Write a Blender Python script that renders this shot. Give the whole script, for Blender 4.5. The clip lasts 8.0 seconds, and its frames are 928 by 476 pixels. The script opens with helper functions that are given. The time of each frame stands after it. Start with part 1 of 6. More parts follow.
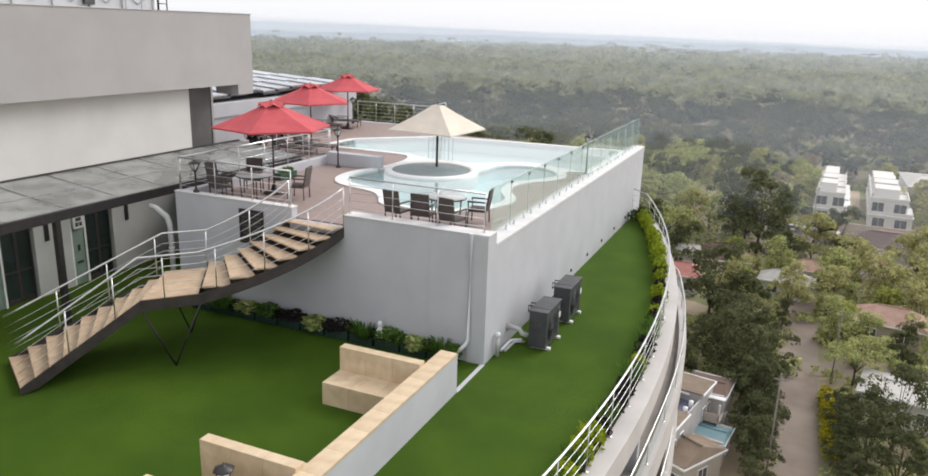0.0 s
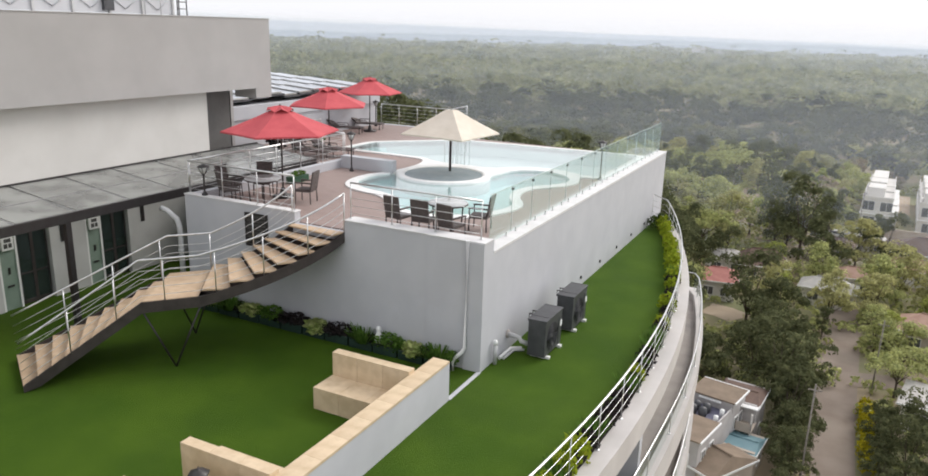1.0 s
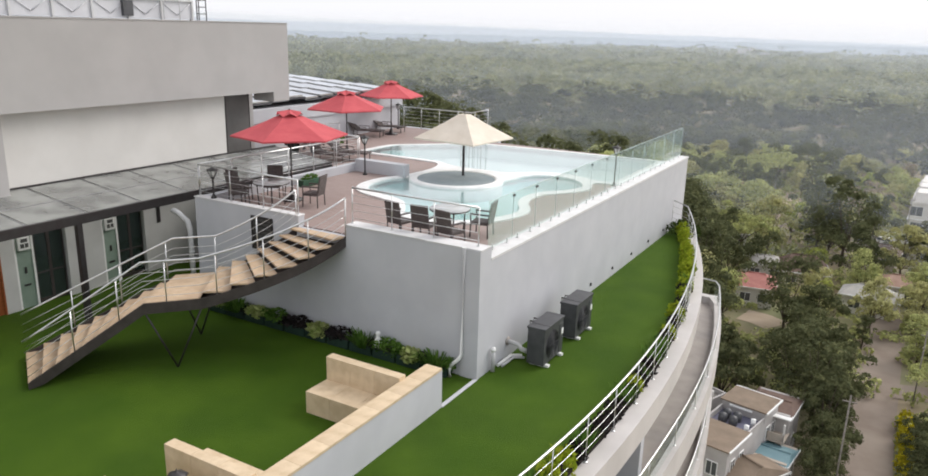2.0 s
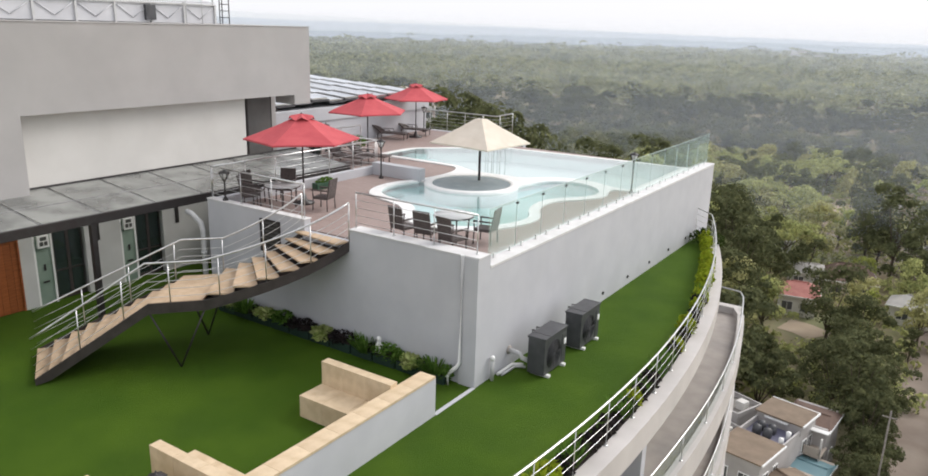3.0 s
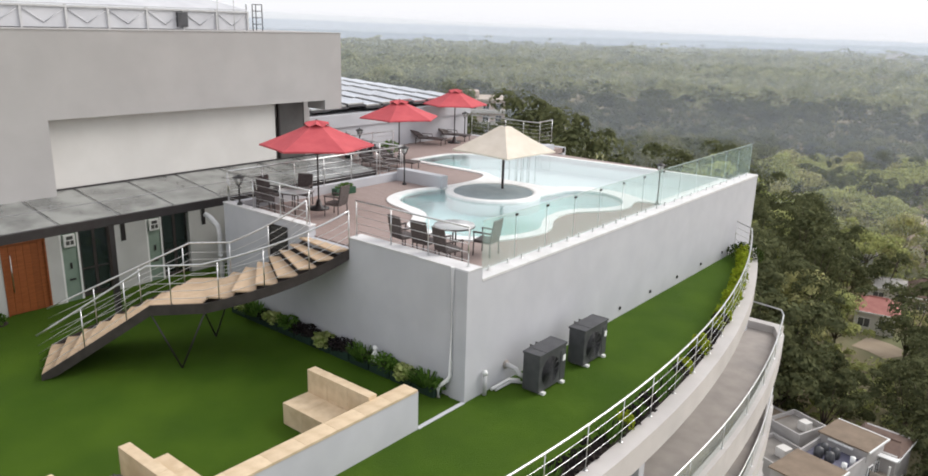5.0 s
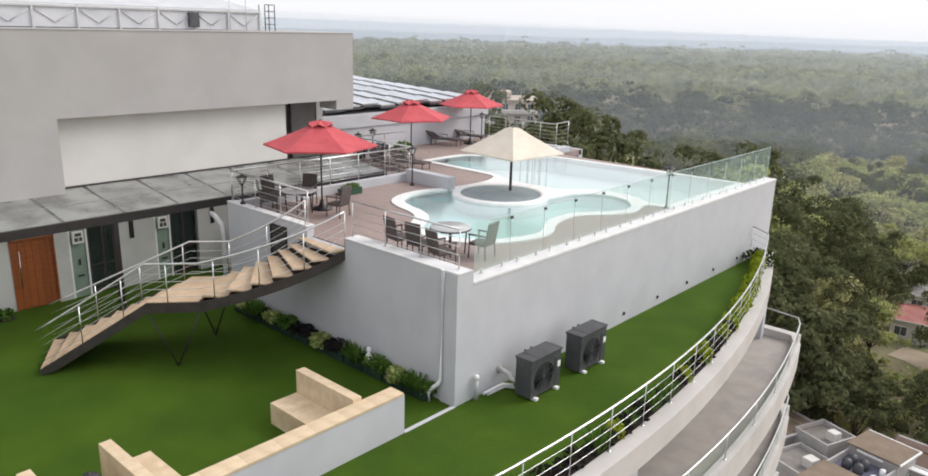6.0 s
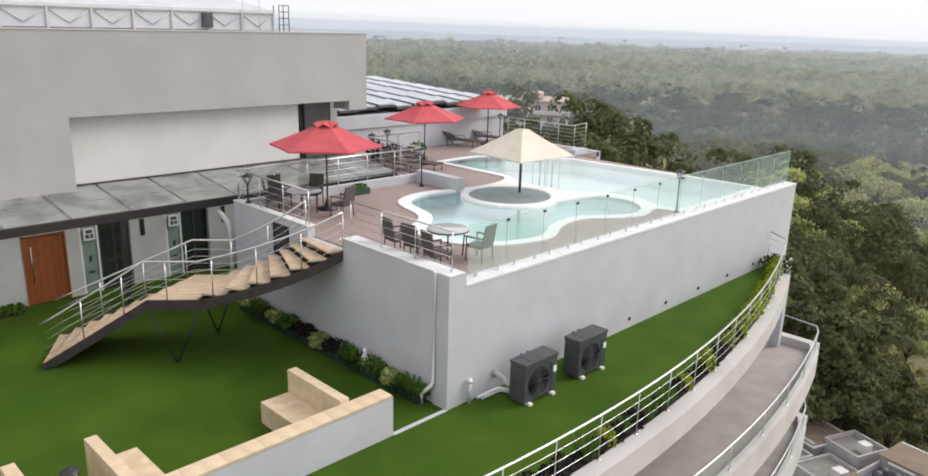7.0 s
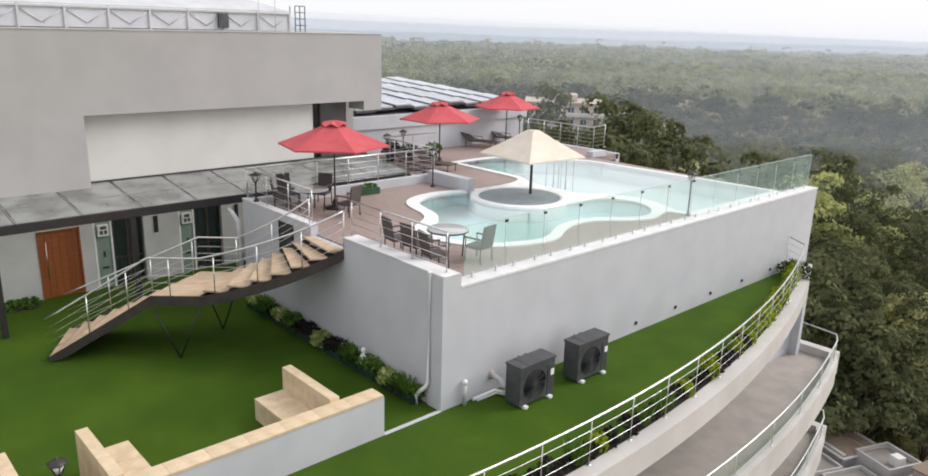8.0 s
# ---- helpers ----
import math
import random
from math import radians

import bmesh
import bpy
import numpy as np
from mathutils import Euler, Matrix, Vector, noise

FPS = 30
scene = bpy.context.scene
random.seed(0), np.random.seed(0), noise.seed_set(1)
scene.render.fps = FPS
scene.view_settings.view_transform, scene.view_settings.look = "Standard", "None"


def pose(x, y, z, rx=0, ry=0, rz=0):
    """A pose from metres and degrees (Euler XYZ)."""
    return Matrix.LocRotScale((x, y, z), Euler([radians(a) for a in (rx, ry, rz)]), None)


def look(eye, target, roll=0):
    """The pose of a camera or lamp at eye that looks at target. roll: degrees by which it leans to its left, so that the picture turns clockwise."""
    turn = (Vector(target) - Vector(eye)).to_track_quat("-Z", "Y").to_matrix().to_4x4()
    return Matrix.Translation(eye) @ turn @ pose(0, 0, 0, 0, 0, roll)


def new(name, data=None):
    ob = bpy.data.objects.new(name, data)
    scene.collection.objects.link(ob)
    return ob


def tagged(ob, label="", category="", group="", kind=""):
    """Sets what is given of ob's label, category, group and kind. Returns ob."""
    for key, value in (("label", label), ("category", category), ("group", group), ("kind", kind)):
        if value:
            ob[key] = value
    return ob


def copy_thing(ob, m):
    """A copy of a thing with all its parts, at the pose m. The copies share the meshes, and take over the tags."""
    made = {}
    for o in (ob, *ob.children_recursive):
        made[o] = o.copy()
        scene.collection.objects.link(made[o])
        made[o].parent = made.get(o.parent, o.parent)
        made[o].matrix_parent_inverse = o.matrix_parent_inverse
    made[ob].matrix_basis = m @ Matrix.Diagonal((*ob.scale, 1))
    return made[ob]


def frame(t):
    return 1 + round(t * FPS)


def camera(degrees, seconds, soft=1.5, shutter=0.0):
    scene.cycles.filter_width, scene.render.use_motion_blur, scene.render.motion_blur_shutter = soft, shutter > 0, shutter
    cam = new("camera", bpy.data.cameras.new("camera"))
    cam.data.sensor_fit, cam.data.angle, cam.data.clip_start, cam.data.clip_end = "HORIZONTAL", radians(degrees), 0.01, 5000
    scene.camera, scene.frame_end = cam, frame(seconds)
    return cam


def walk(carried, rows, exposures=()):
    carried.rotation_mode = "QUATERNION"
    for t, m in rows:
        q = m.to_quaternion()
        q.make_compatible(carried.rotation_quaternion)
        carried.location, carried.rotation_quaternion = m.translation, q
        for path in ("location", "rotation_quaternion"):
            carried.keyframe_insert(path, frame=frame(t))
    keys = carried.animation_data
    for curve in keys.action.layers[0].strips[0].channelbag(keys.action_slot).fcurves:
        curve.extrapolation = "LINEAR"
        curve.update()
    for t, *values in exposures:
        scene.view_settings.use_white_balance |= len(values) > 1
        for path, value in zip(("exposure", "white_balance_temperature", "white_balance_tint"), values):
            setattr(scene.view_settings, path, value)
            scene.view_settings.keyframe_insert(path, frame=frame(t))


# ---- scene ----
cam = camera(63.2, 8.0, soft=1.7)
PATH = [
    (0, (6.523, -16.693, 8.376), (5.759, -14.925, 7.838), 1.8),
    (0.5, (6.968, -16.431, 8.461), (6.158, -14.683, 7.922), 1.7),
    (1, (7.466, -16.117, 8.546), (6.604, -14.395, 8.006), 1.7),
    (1.5, (7.905, -15.846, 8.616), (6.998, -14.147, 8.076), 1.6),
    (3, (9.188, -14.809, 8.848), (8.135, -13.197, 8.306), 1.7),
    (3.5, (9.563, -14.478, 8.923), (8.467, -12.895, 8.381), 1.7),
    (4, (9.947, -14.078, 9.002), (8.809, -12.526, 8.458), 1.7),
    (4.5, (10.254, -13.706, 9.023), (9.079, -12.182, 8.481), 1.6),
    (6, (11.235, -12.472, 9.063), (9.953, -11.036, 8.52), 1.6),
    (6.5, (11.495, -12.097, 9.069), (10.183, -10.688, 8.526), 1.6),
    (7, (11.832, -11.671, 9.069), (10.483, -10.298, 8.526), 1.6),
    (7.5, (12.127, -11.327, 9.055), (10.746, -9.985, 8.514), 1.5),
    (8, (12.42, -10.928, 9.04), (11.006, -9.622, 8.499), 1.6),
]
walk(cam, [(t, look(eye, target, roll)) for t, eye, target, roll in PATH])

# ---- world and light ----
SUN_TO = Vector((0.38, 0.65, 0.58)).normalized()
world = bpy.data.worlds.new("hazy_sky")
scene.world = world
world.use_nodes = True
wn, wl = world.node_tree.nodes, world.node_tree.links
sky = wn.new("ShaderNodeTexSky")
sky.sky_type = "NISHITA"
sky.sun_disc = False
sky.sun_elevation = math.asin(SUN_TO.z)
sky.sun_rotation = math.atan2(SUN_TO.x, SUN_TO.y)
sky.dust_density = 4.0
sky.air_density = 1.2
veil = wn.new("ShaderNodeMixRGB")
veil.inputs[0].default_value = 0.86
veil.inputs[2].default_value = (11.15, 11.2, 11.65, 1)
wl.new(sky.outputs[0], veil.inputs[1])
wl.new(veil.outputs[0], wn["Background"].inputs[0])
wn["Background"].inputs[1].default_value = 0.1
sun_data = bpy.data.lights.new("sun", "SUN")
sun_data.energy, sun_data.angle, sun_data.color = 2.4, radians(34), (1.0, 0.955, 0.91)
sun = new("sun", sun_data)
sun.matrix_world = look((0, 0, 60), Vector((0, 0, 60)) - SUN_TO)
scene.view_settings.exposure = 0.0


# ---- materials ----
def surf(name, c1, c2, scale=3.0, rough=0.7, bump=0.1, bscale=40.0, metal=0.0, stain=None, stain_scale=0.4, stain_amount=0.5, rnd=0.0, island=False, stretch=(1, 1, 1), spec=0.5):
    """A two-scale surface: a broad mix of two colours, a fine grain with relief, and stains with a shape of their own."""
    m = bpy.data.materials.new(name)
    m.use_nodes = True
    n, l = m.node_tree.nodes, m.node_tree.links
    p = n["Principled BSDF"]
    co = n.new("ShaderNodeTexCoord")
    mp = n.new("ShaderNodeMapping")
    mp.inputs["Scale"].default_value = stretch
    l.new(co.outputs["Object"], mp.inputs[0])
    a = n.new("ShaderNodeTexNoise")
    a.inputs["Scale"].default_value, a.inputs["Detail"].default_value = scale, 5
    l.new(mp.outputs[0], a.inputs["Vector"])
    ramp = n.new("ShaderNodeValToRGB")
    ramp.color_ramp.elements[0].position, ramp.color_ramp.elements[1].position = 0.35, 0.65
    ramp.color_ramp.elements[0].color, ramp.color_ramp.elements[1].color = (*c1, 1), (*c2, 1)
    l.new(a.outputs["Fac"], ramp.inputs[0])
    col = ramp.outputs[0]
    if stain:
        s = n.new("ShaderNodeTexNoise")
        s.inputs["Scale"].default_value, s.inputs["Detail"].default_value = stain_scale, 7
        l.new(mp.outputs[0], s.inputs["Vector"])
        sr = n.new("ShaderNodeValToRGB")
        sr.color_ramp.elements[0].position, sr.color_ramp.elements[1].position = 0.5, 0.72
        sr.color_ramp.elements[1].color = (stain_amount, stain_amount, stain_amount, 1)
        l.new(s.outputs["Fac"], sr.inputs[0])
        mx = n.new("ShaderNodeMixRGB")
        l.new(sr.outputs[0], mx.inputs[0])
        l.new(col, mx.inputs[1])
        mx.inputs[2].default_value = (*stain, 1)
        col = mx.outputs[0]
    if rnd:
        if island:
            src = n.new("ShaderNodeNewGeometry").outputs["Random Per Island"]
        else:
            src = n.new("ShaderNodeObjectInfo").outputs["Random"]
        mr = n.new("ShaderNodeMapRange")
        mr.inputs[3].default_value, mr.inputs[4].default_value = 1 - rnd, 1 + rnd
        l.new(src, mr.inputs[0])
        hs = n.new("ShaderNodeHueSaturation")
        l.new(mr.outputs[0], hs.inputs["Value"])
        l.new(col, hs.inputs["Color"])
        col = hs.outputs[0]
    l.new(col, p.inputs["Base Color"])
    p.inputs["Roughness"].default_value, p.inputs["Metallic"].default_value = rough, metal
    p.inputs["Specular IOR Level"].default_value = spec
    if bump:
        b = n.new("ShaderNodeTexNoise")
        b.inputs["Scale"].default_value, b.inputs["Detail"].default_value = bscale, 4
        l.new(mp.outputs[0], b.inputs["Vector"])
        bp = n.new("ShaderNodeBump")
        bp.inputs["Strength"].default_value, bp.inputs["Distance"].default_value = bump, 0.02
        l.new(b.outputs["Fac"], bp.inputs["Height"])
        l.new(bp.outputs[0], p.inputs["Normal"])
    return m


def glassy(name, colour, rough=0.02, ior=1.45, alpha=0.3, power=4.0, top=0.9, clear=0.6, dirt=None):
    """Thin sheet glass: mostly clear, with a tint and a real gloss."""
    m = bpy.data.materials.new(name)
    m.use_nodes = True
    n, l = m.node_tree.nodes, m.node_tree.links
    n.remove(n["Principled BSDF"])
    t, g, d = (n.new("ShaderNodeBsdf" + k) for k in ("Transparent", "Glossy", "Diffuse"))
    t.inputs[0].default_value = (*[clear + (1 - clear) * c for c in colour], 1)
    d.inputs[0].default_value = (*colour, 1)
    g.inputs["Roughness"].default_value = rough
    body, out = n.new("ShaderNodeMixShader"), n.new("ShaderNodeMixShader")
    body.inputs[0].default_value = alpha
    l.new(t.outputs[0], body.inputs[1])
    l.new(d.outputs[0], body.inputs[2])
    fr = n.new("ShaderNodeLayerWeight")
    fr.inputs[0].default_value = 0.5
    po = n.new("ShaderNodeMath")
    po.operation = "POWER"
    po.inputs[1].default_value = power
    l.new(fr.outputs["Facing"], po.inputs[0])
    mr = n.new("ShaderNodeMapRange")
    mr.inputs[3].default_value, mr.inputs[4].default_value = ((ior - 1) / (ior + 1)) ** 2, top
    l.new(po.outputs[0], mr.inputs[0])
    l.new(mr.outputs[0], out.inputs[0])
    l.new(body.outputs[0], out.inputs[1])
    l.new(g.outputs[0], out.inputs[2])
    l.new(out.outputs[0], n["Material Output"].inputs[0])
    if dirt:
        co = n.new("ShaderNodeTexCoord")
        nz = n.new("ShaderNodeTexNoise")
        nz.inputs["Scale"].default_value, nz.inputs["Detail"].default_value = 1.1, 6
        l.new(co.outputs["Object"], nz.inputs["Vector"])
        rp = n.new("ShaderNodeValToRGB")
        rp.color_ramp.elements[0].position, rp.color_ramp.elements[1].position = 0.38, 0.62
        rp.color_ramp.elements[0].color, rp.color_ramp.elements[1].color = (*colour, 1), (*dirt, 1)
        l.new(nz.outputs["Fac"], rp.inputs[0])
        l.new(rp.outputs[0], d.inputs[0])
    return m


def foliage(name, dark, light, scale=0.5, rnd=0.35):
    m = surf(name, dark, light, scale, 0.9, 0, rnd=rnd, island=True, spec=0.06)
    n, l = m.node_tree.nodes, m.node_tree.links
    p, o = n["Principled BSDF"], n["Material Output"]
    tr, mx = n.new("ShaderNodeBsdfTranslucent"), n.new("ShaderNodeMixShader")
    src = p.inputs["Base Color"].links[0].from_socket
    l.new(src, tr.inputs[0])
    mx.inputs[0].default_value = 0.4
    l.new(p.outputs[0], mx.inputs[1])
    l.new(tr.outputs[0], mx.inputs[2])
    l.new(mx.outputs[0], o.inputs[0])
    return m


WALL = surf("grey_white_render", (0.485, 0.492, 0.525), (0.53, 0.535, 0.565), 1.0, 0.85, 0.12, 60, stain=(0.44, 0.445, 0.47), stain_scale=0.7, stain_amount=0.4)
WALL_WARM = surf("warm_grey_render", (0.385, 0.373, 0.367), (0.42, 0.407, 0.400), 0.9, 0.85, 0.1, 60, stain=(0.38, 0.367, 0.36), stain_scale=0.3, stain_amount=0.3)
COPING = surf("white_coping", (0.64, 0.63, 0.63), (0.72, 0.71, 0.71), 2.5, 0.7, 0.1, 50, stain=(0.55, 0.54, 0.52), stain_scale=1.4, stain_amount=0.4)
FASCIA = surf("painted_concrete", (0.49, 0.462, 0.445), (0.56, 0.53, 0.51), 0.8, 0.8, 0.12, 40, stain=(0.42, 0.41, 0.40), stain_scale=0.5, stain_amount=0.45)
FLOOR_GREY = surf("cement_screed", (0.355, 0.318, 0.292), (0.415, 0.372, 0.342), 1.5, 0.8, 0.15, 60, stain=(0.22, 0.215, 0.21), stain_scale=0.6, stain_amount=0.5)
TURF = surf("artificial_turf", (0.045, 0.096, 0.006), (0.067, 0.126, 0.009), 0.5, 0.85, 0.9, 140, stain=(0.040, 0.082, 0.010), stain_scale=0.3, stain_amount=0.6, spec=0.14)
DECK = surf("brown_deck_board", (0.285, 0.215, 0.195), (0.345, 0.265, 0.24), 2.2, 0.65, 0.3, 25, stain=(0.23, 0.175, 0.155), stain_scale=0.8, stain_amount=0.4, stretch=(1, 7, 1))
TAN = surf("tan_stone_tile", (0.55, 0.42, 0.27), (0.68, 0.54, 0.37), 3.5, 0.6, 0.12, 50, stain=(0.50, 0.37, 0.24), stain_scale=1.1, stain_amount=0.4, rnd=0.03)
TREAD = surf("reddish_tan_tread", (0.46, 0.33, 0.215), (0.56, 0.42, 0.285), 3.5, 0.6, 0.12, 50, stain=(0.38, 0.27, 0.17), stain_scale=1.2, stain_amount=0.4, rnd=0.08)
STEEL = surf("brushed_stainless_steel", (0.62, 0.62, 0.62), (0.74, 0.74, 0.74), 8, 0.28, 0.05, 90, metal=1.0)
BLACK_STEEL = surf("black_painted_steel", (0.022, 0.017, 0.018), (0.03, 0.028, 0.028), 5, 0.45, 0.05, 60)
DARK_STEEL = surf("dark_brown_steel", (0.035, 0.028, 0.027), (0.055, 0.045, 0.043), 4, 0.5, 0.05, 60)
POOL_TILE = surf("pale_pool_plaster", (0.83, 0.91, 0.90), (0.87, 0.94, 0.93), 1.5, 0.5, 0.08, 30)
POOL_BLUE = surf("aqua_pool_plaster", (0.52, 0.80, 0.80), (0.60, 0.85, 0.85), 1.2, 0.5, 0.08, 30)
RIM = surf("white_pool_rim", (0.76, 0.76, 0.75), (0.84, 0.84, 0.83), 3, 0.6, 0.1, 40)
PIT = surf("grey_pit_plaster", (0.19, 0.235, 0.25), (0.24, 0.28, 0.295), 2, 0.6, 0.1, 40)
RED = surf("red_canvas", (0.46, 0.068, 0.082), (0.53, 0.088, 0.10), 2, 0.85, 0.2, 90, rnd=0.04)
CREAM = surf("cream_canvas", (0.66, 0.585, 0.49), (0.73, 0.655, 0.56), 2, 0.85, 0.2, 90)
WICKER = surf("dark_wicker", (0.055, 0.042, 0.04), (0.10, 0.08, 0.075), 30, 0.6, 0.6, 120, rnd=0.15)
ORANGE = surf("orange_stained_timber", (0.235, 0.066, 0.019), (0.31, 0.094, 0.029), 2.5, 0.45, 0.15, 20, stretch=(1, 1, 8), rnd=0.1)
GREEN_PANEL = surf("pale_green_panel", (0.20, 0.27, 0.22), (0.26, 0.33, 0.28), 2, 0.4, 0.05, 40)
WHITE = surf("white_paint", (0.76, 0.76, 0.75), (0.82, 0.82, 0.81), 2, 0.6, 0.05, 50)
# Dark tone standing in for unlit rooms; also on small hollows and meter windows.
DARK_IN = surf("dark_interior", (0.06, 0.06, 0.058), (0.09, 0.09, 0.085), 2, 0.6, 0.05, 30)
AC_GREY = surf("charcoal_painted_sheet", (0.05, 0.051, 0.056), (0.075, 0.076, 0.082), 4, 0.45, 0.06, 70)
PVC = surf("grey_plastic_pipe", (0.48, 0.48, 0.48), (0.56, 0.56, 0.56), 5, 0.5, 0.05, 60)
SOIL = surf("dark_soil", (0.02, 0.014, 0.011), (0.045, 0.032, 0.025), 12, 0.95, 0.8, 60)
TROUGH = surf("dark_green_plastic", (0.012, 0.03, 0.024), (0.02, 0.045, 0.035), 6, 0.5, 0.05, 60)
# Pale silvery base stands in for white sky mirrored in the panel glazing.
SOLAR = surf("sky_pale_solar_cell", (0.54, 0.57, 0.63), (0.64, 0.66, 0.70), 2, 0.3, 0.02, 30, metal=0.7, rnd=0.12)
CANVAS_WHITE = surf("white_roof_sheet", (0.50, 0.505, 0.53), (0.58, 0.585, 0.605), 1.2, 0.6, 0.2, 8)
GLASS = glassy("clear_balustrade_glass", (0.72, 0.92, 0.87), 0.01, 1.45, 0.11, 4.0, 0.6, 0.87)
GLASS_ROOF = glassy("frosted_canopy_glass", (0.23, 0.235, 0.225), 0.15, 1.5, 0.62, 4.0, 0.7, dirt=(0.40, 0.41, 0.39))
GLASS_DARK = glassy("smoked_glass", (0.05, 0.07, 0.065), 0.03, 1.5, 0.5)
WATER = glassy("pool_water", (0.70, 0.93, 0.92), 0.14, 1.33, 0.05, 2.3, 1.0)
BUSH_LIGHT = foliage("variegated_leaf", (0.26, 0.35, 0.09), (0.55, 0.58, 0.26), 6)
BUSH_GREEN = foliage("fresh_leaf", (0.07, 0.15, 0.025), (0.14, 0.24, 0.05), 5)
BUSH_DARK = foliage("purple_leaf", (0.022, 0.02, 0.02), (0.05, 0.04, 0.04), 5)
BUSH_YELLOW = foliage("yellow_green_leaf", (0.20, 0.28, 0.02), (0.36, 0.40, 0.04), 5)


# ---- building helpers ----
def bm_box(bm, x0, y0, z0, x1, y1, z1, bevel=0.0):
    geo = bmesh.ops.create_cube(bm, size=1.0, matrix=Matrix.LocRotScale(((x0 + x1) / 2, (y0 + y1) / 2, (z0 + z1) / 2), None, (abs(x1 - x0), abs(y1 - y0), abs(z1 - z0))))
    if bevel:
        edges = {e for v in geo["verts"] for e in v.link_edges}
        bmesh.ops.bevel(bm, geom=list(edges), offset=bevel, segments=2, affect="EDGES", profile=0.6)
    return bm


def bm_tube(bm, pts, r, seg=8, r_end=None):
    """A round bar along a line of points."""
    pts = [Vector(p) for p in pts]
    rings = []
    for i, p in enumerate(pts):
        d = (pts[min(i + 1, len(pts) - 1)] - pts[max(i - 1, 0)]).normalized()
        u = d.cross(Vector((0, 0, 1)))
        if u.length < 1e-3:
            u = d.cross(Vector((1, 0, 0)))
        u.normalize()
        w = u.cross(d)
        rr = r if r_end is None else r + (r_end - r) * i / max(1, len(pts) - 1)
        rings.append([bm.verts.new(p + (u * math.cos(a) + w * math.sin(a)) * rr) for a in (2 * math.pi * k / seg for k in range(seg))])
    for a, b in zip(rings, rings[1:]):
        for k in range(seg):
            f = bm.faces.new((a[k], a[(k + 1) % seg], b[(k + 1) % seg], b[k]))
            f.smooth = True
    bm.faces.new(rings[0][::-1])
    bm.faces.new(rings[-1])
    return bm


def bm_lathe(bm, profile, seg=16, centre=(0, 0)):
    """A turned form from (radius, height) pairs."""
    cx, cy = centre
    rings = [[bm.verts.new((cx + r * math.cos(2 * math.pi * k / seg), cy + r * math.sin(2 * math.pi * k / seg), z)) for k in range(seg)] for r, z in profile]
    for a, b in zip(rings, rings[1:]):
        for k in range(seg):
            f = bm.faces.new((a[k], a[(k + 1) % seg], b[(k + 1) % seg], b[k]))
            f.smooth = True
    if profile[0][0] > 1e-4:
        bm.faces.new(rings[0][::-1])
    if profile[-1][0] > 1e-4:
        bm.faces.new(rings[-1])
    return bm


def bm_prism(bm, loops, z0, z1):
    """A flat form with straight sides: the first loop is its outline, the others are holes."""
    edges = []
    for loop in loops:
        vs = [bm.verts.new((x, y, z1)) for x, y in loop]
        edges += [bm.edges.new((a, b)) for a, b in zip(vs, vs[1:] + vs[:1])]
    top = bmesh.ops.triangle_fill(bm, use_beauty=True, use_dissolve=False, edges=edges, normal=(0, 0, 1))
    faces = [g for g in top["geom"] if isinstance(g, bmesh.types.BMFace)]
    if z0 < z1:
        ext = bmesh.ops.extrude_face_region(bm, geom=faces)
        bmesh.ops.translate(bm, vec=(0, 0, z0 - z1), verts=[g for g in ext["geom"] if isinstance(g, bmesh.types.BMVert)])
        bmesh.ops.recalc_face_normals(bm, faces=bm.faces)
    return bm


def mesh_from(bm, name, material):
    me = bpy.data.meshes.new(name)
    bmesh.ops.recalc_face_normals(bm, faces=bm.faces)
    bm.to_mesh(me)
    bm.free()
    me.materials.append(material)
    return me


def part(name, bm, material, parent=None, label=""):
    """Links a bmesh as one mesh object under a thing or a part."""
    ob = new(name, mesh_from(bm, name, material))
    ob.parent = parent
    return tagged(ob, label)


def piece(name, me, parent, m):
    """One more object on a shared mesh."""
    ob = new(name, me)
    ob.parent = parent
    ob.matrix_local = m
    return ob


def thing(name, label, category, at=(0, 0, 0), rz=0.0, group="", kind=""):
    ob = new(name)
    ob.empty_display_size = 0.2
    ob.matrix_world = pose(*at, 0, 0, rz)
    return tagged(ob, label, category, group, kind)


def solid(name, bm, material, label, category, kind="structure"):
    """A single-mesh thing or piece of the setting, in world metres."""
    return tagged(part(name, bm, material), label, category, kind=kind)


def box(*a, bevel=0.0):
    return bm_box(bmesh.new(), *a, bevel=bevel)


def boxes(*rows, bevel=0.0):
    bm = bmesh.new()
    for r in rows:
        bm_box(bm, *r, bevel=bevel)
    return bm


def tube(pts, r, seg=8):
    return bm_tube(bmesh.new(), pts, r, seg)


def chaikin(pts, times=3):
    for _ in range(times):
        out = []
        for (ax, ay), (bx, by) in zip(pts, pts[1:] + pts[:1]):
            out += [(0.75 * ax + 0.25 * bx, 0.75 * ay + 0.25 * by), (0.25 * ax + 0.75 * bx, 0.25 * ay + 0.75 * by)]
        pts = out
    return pts


def along(pts, step):
    """Points at even steps along a line, with both its ends."""
    pts = [Vector(p) for p in pts]
    lens = [(b - a).length for a, b in zip(pts, pts[1:])]
    total = sum(lens)
    n = max(1, round(total / step))
    out = []
    for i in range(n + 1):
        s = total * i / n
        for a, b, length in zip(pts, pts[1:], lens):
            if s <= length + 1e-6:
                out.append(a.lerp(b, s / length))
                break
            s -= length
    return out


# ---- the roof terrace ----
GROUND = -30.0
DECK_Z, KERB_Z = 3.12, 3.42
BOW = lambda y, r=95.0, x0=3.9: x0 - (y - 0.5) ** 2 / r


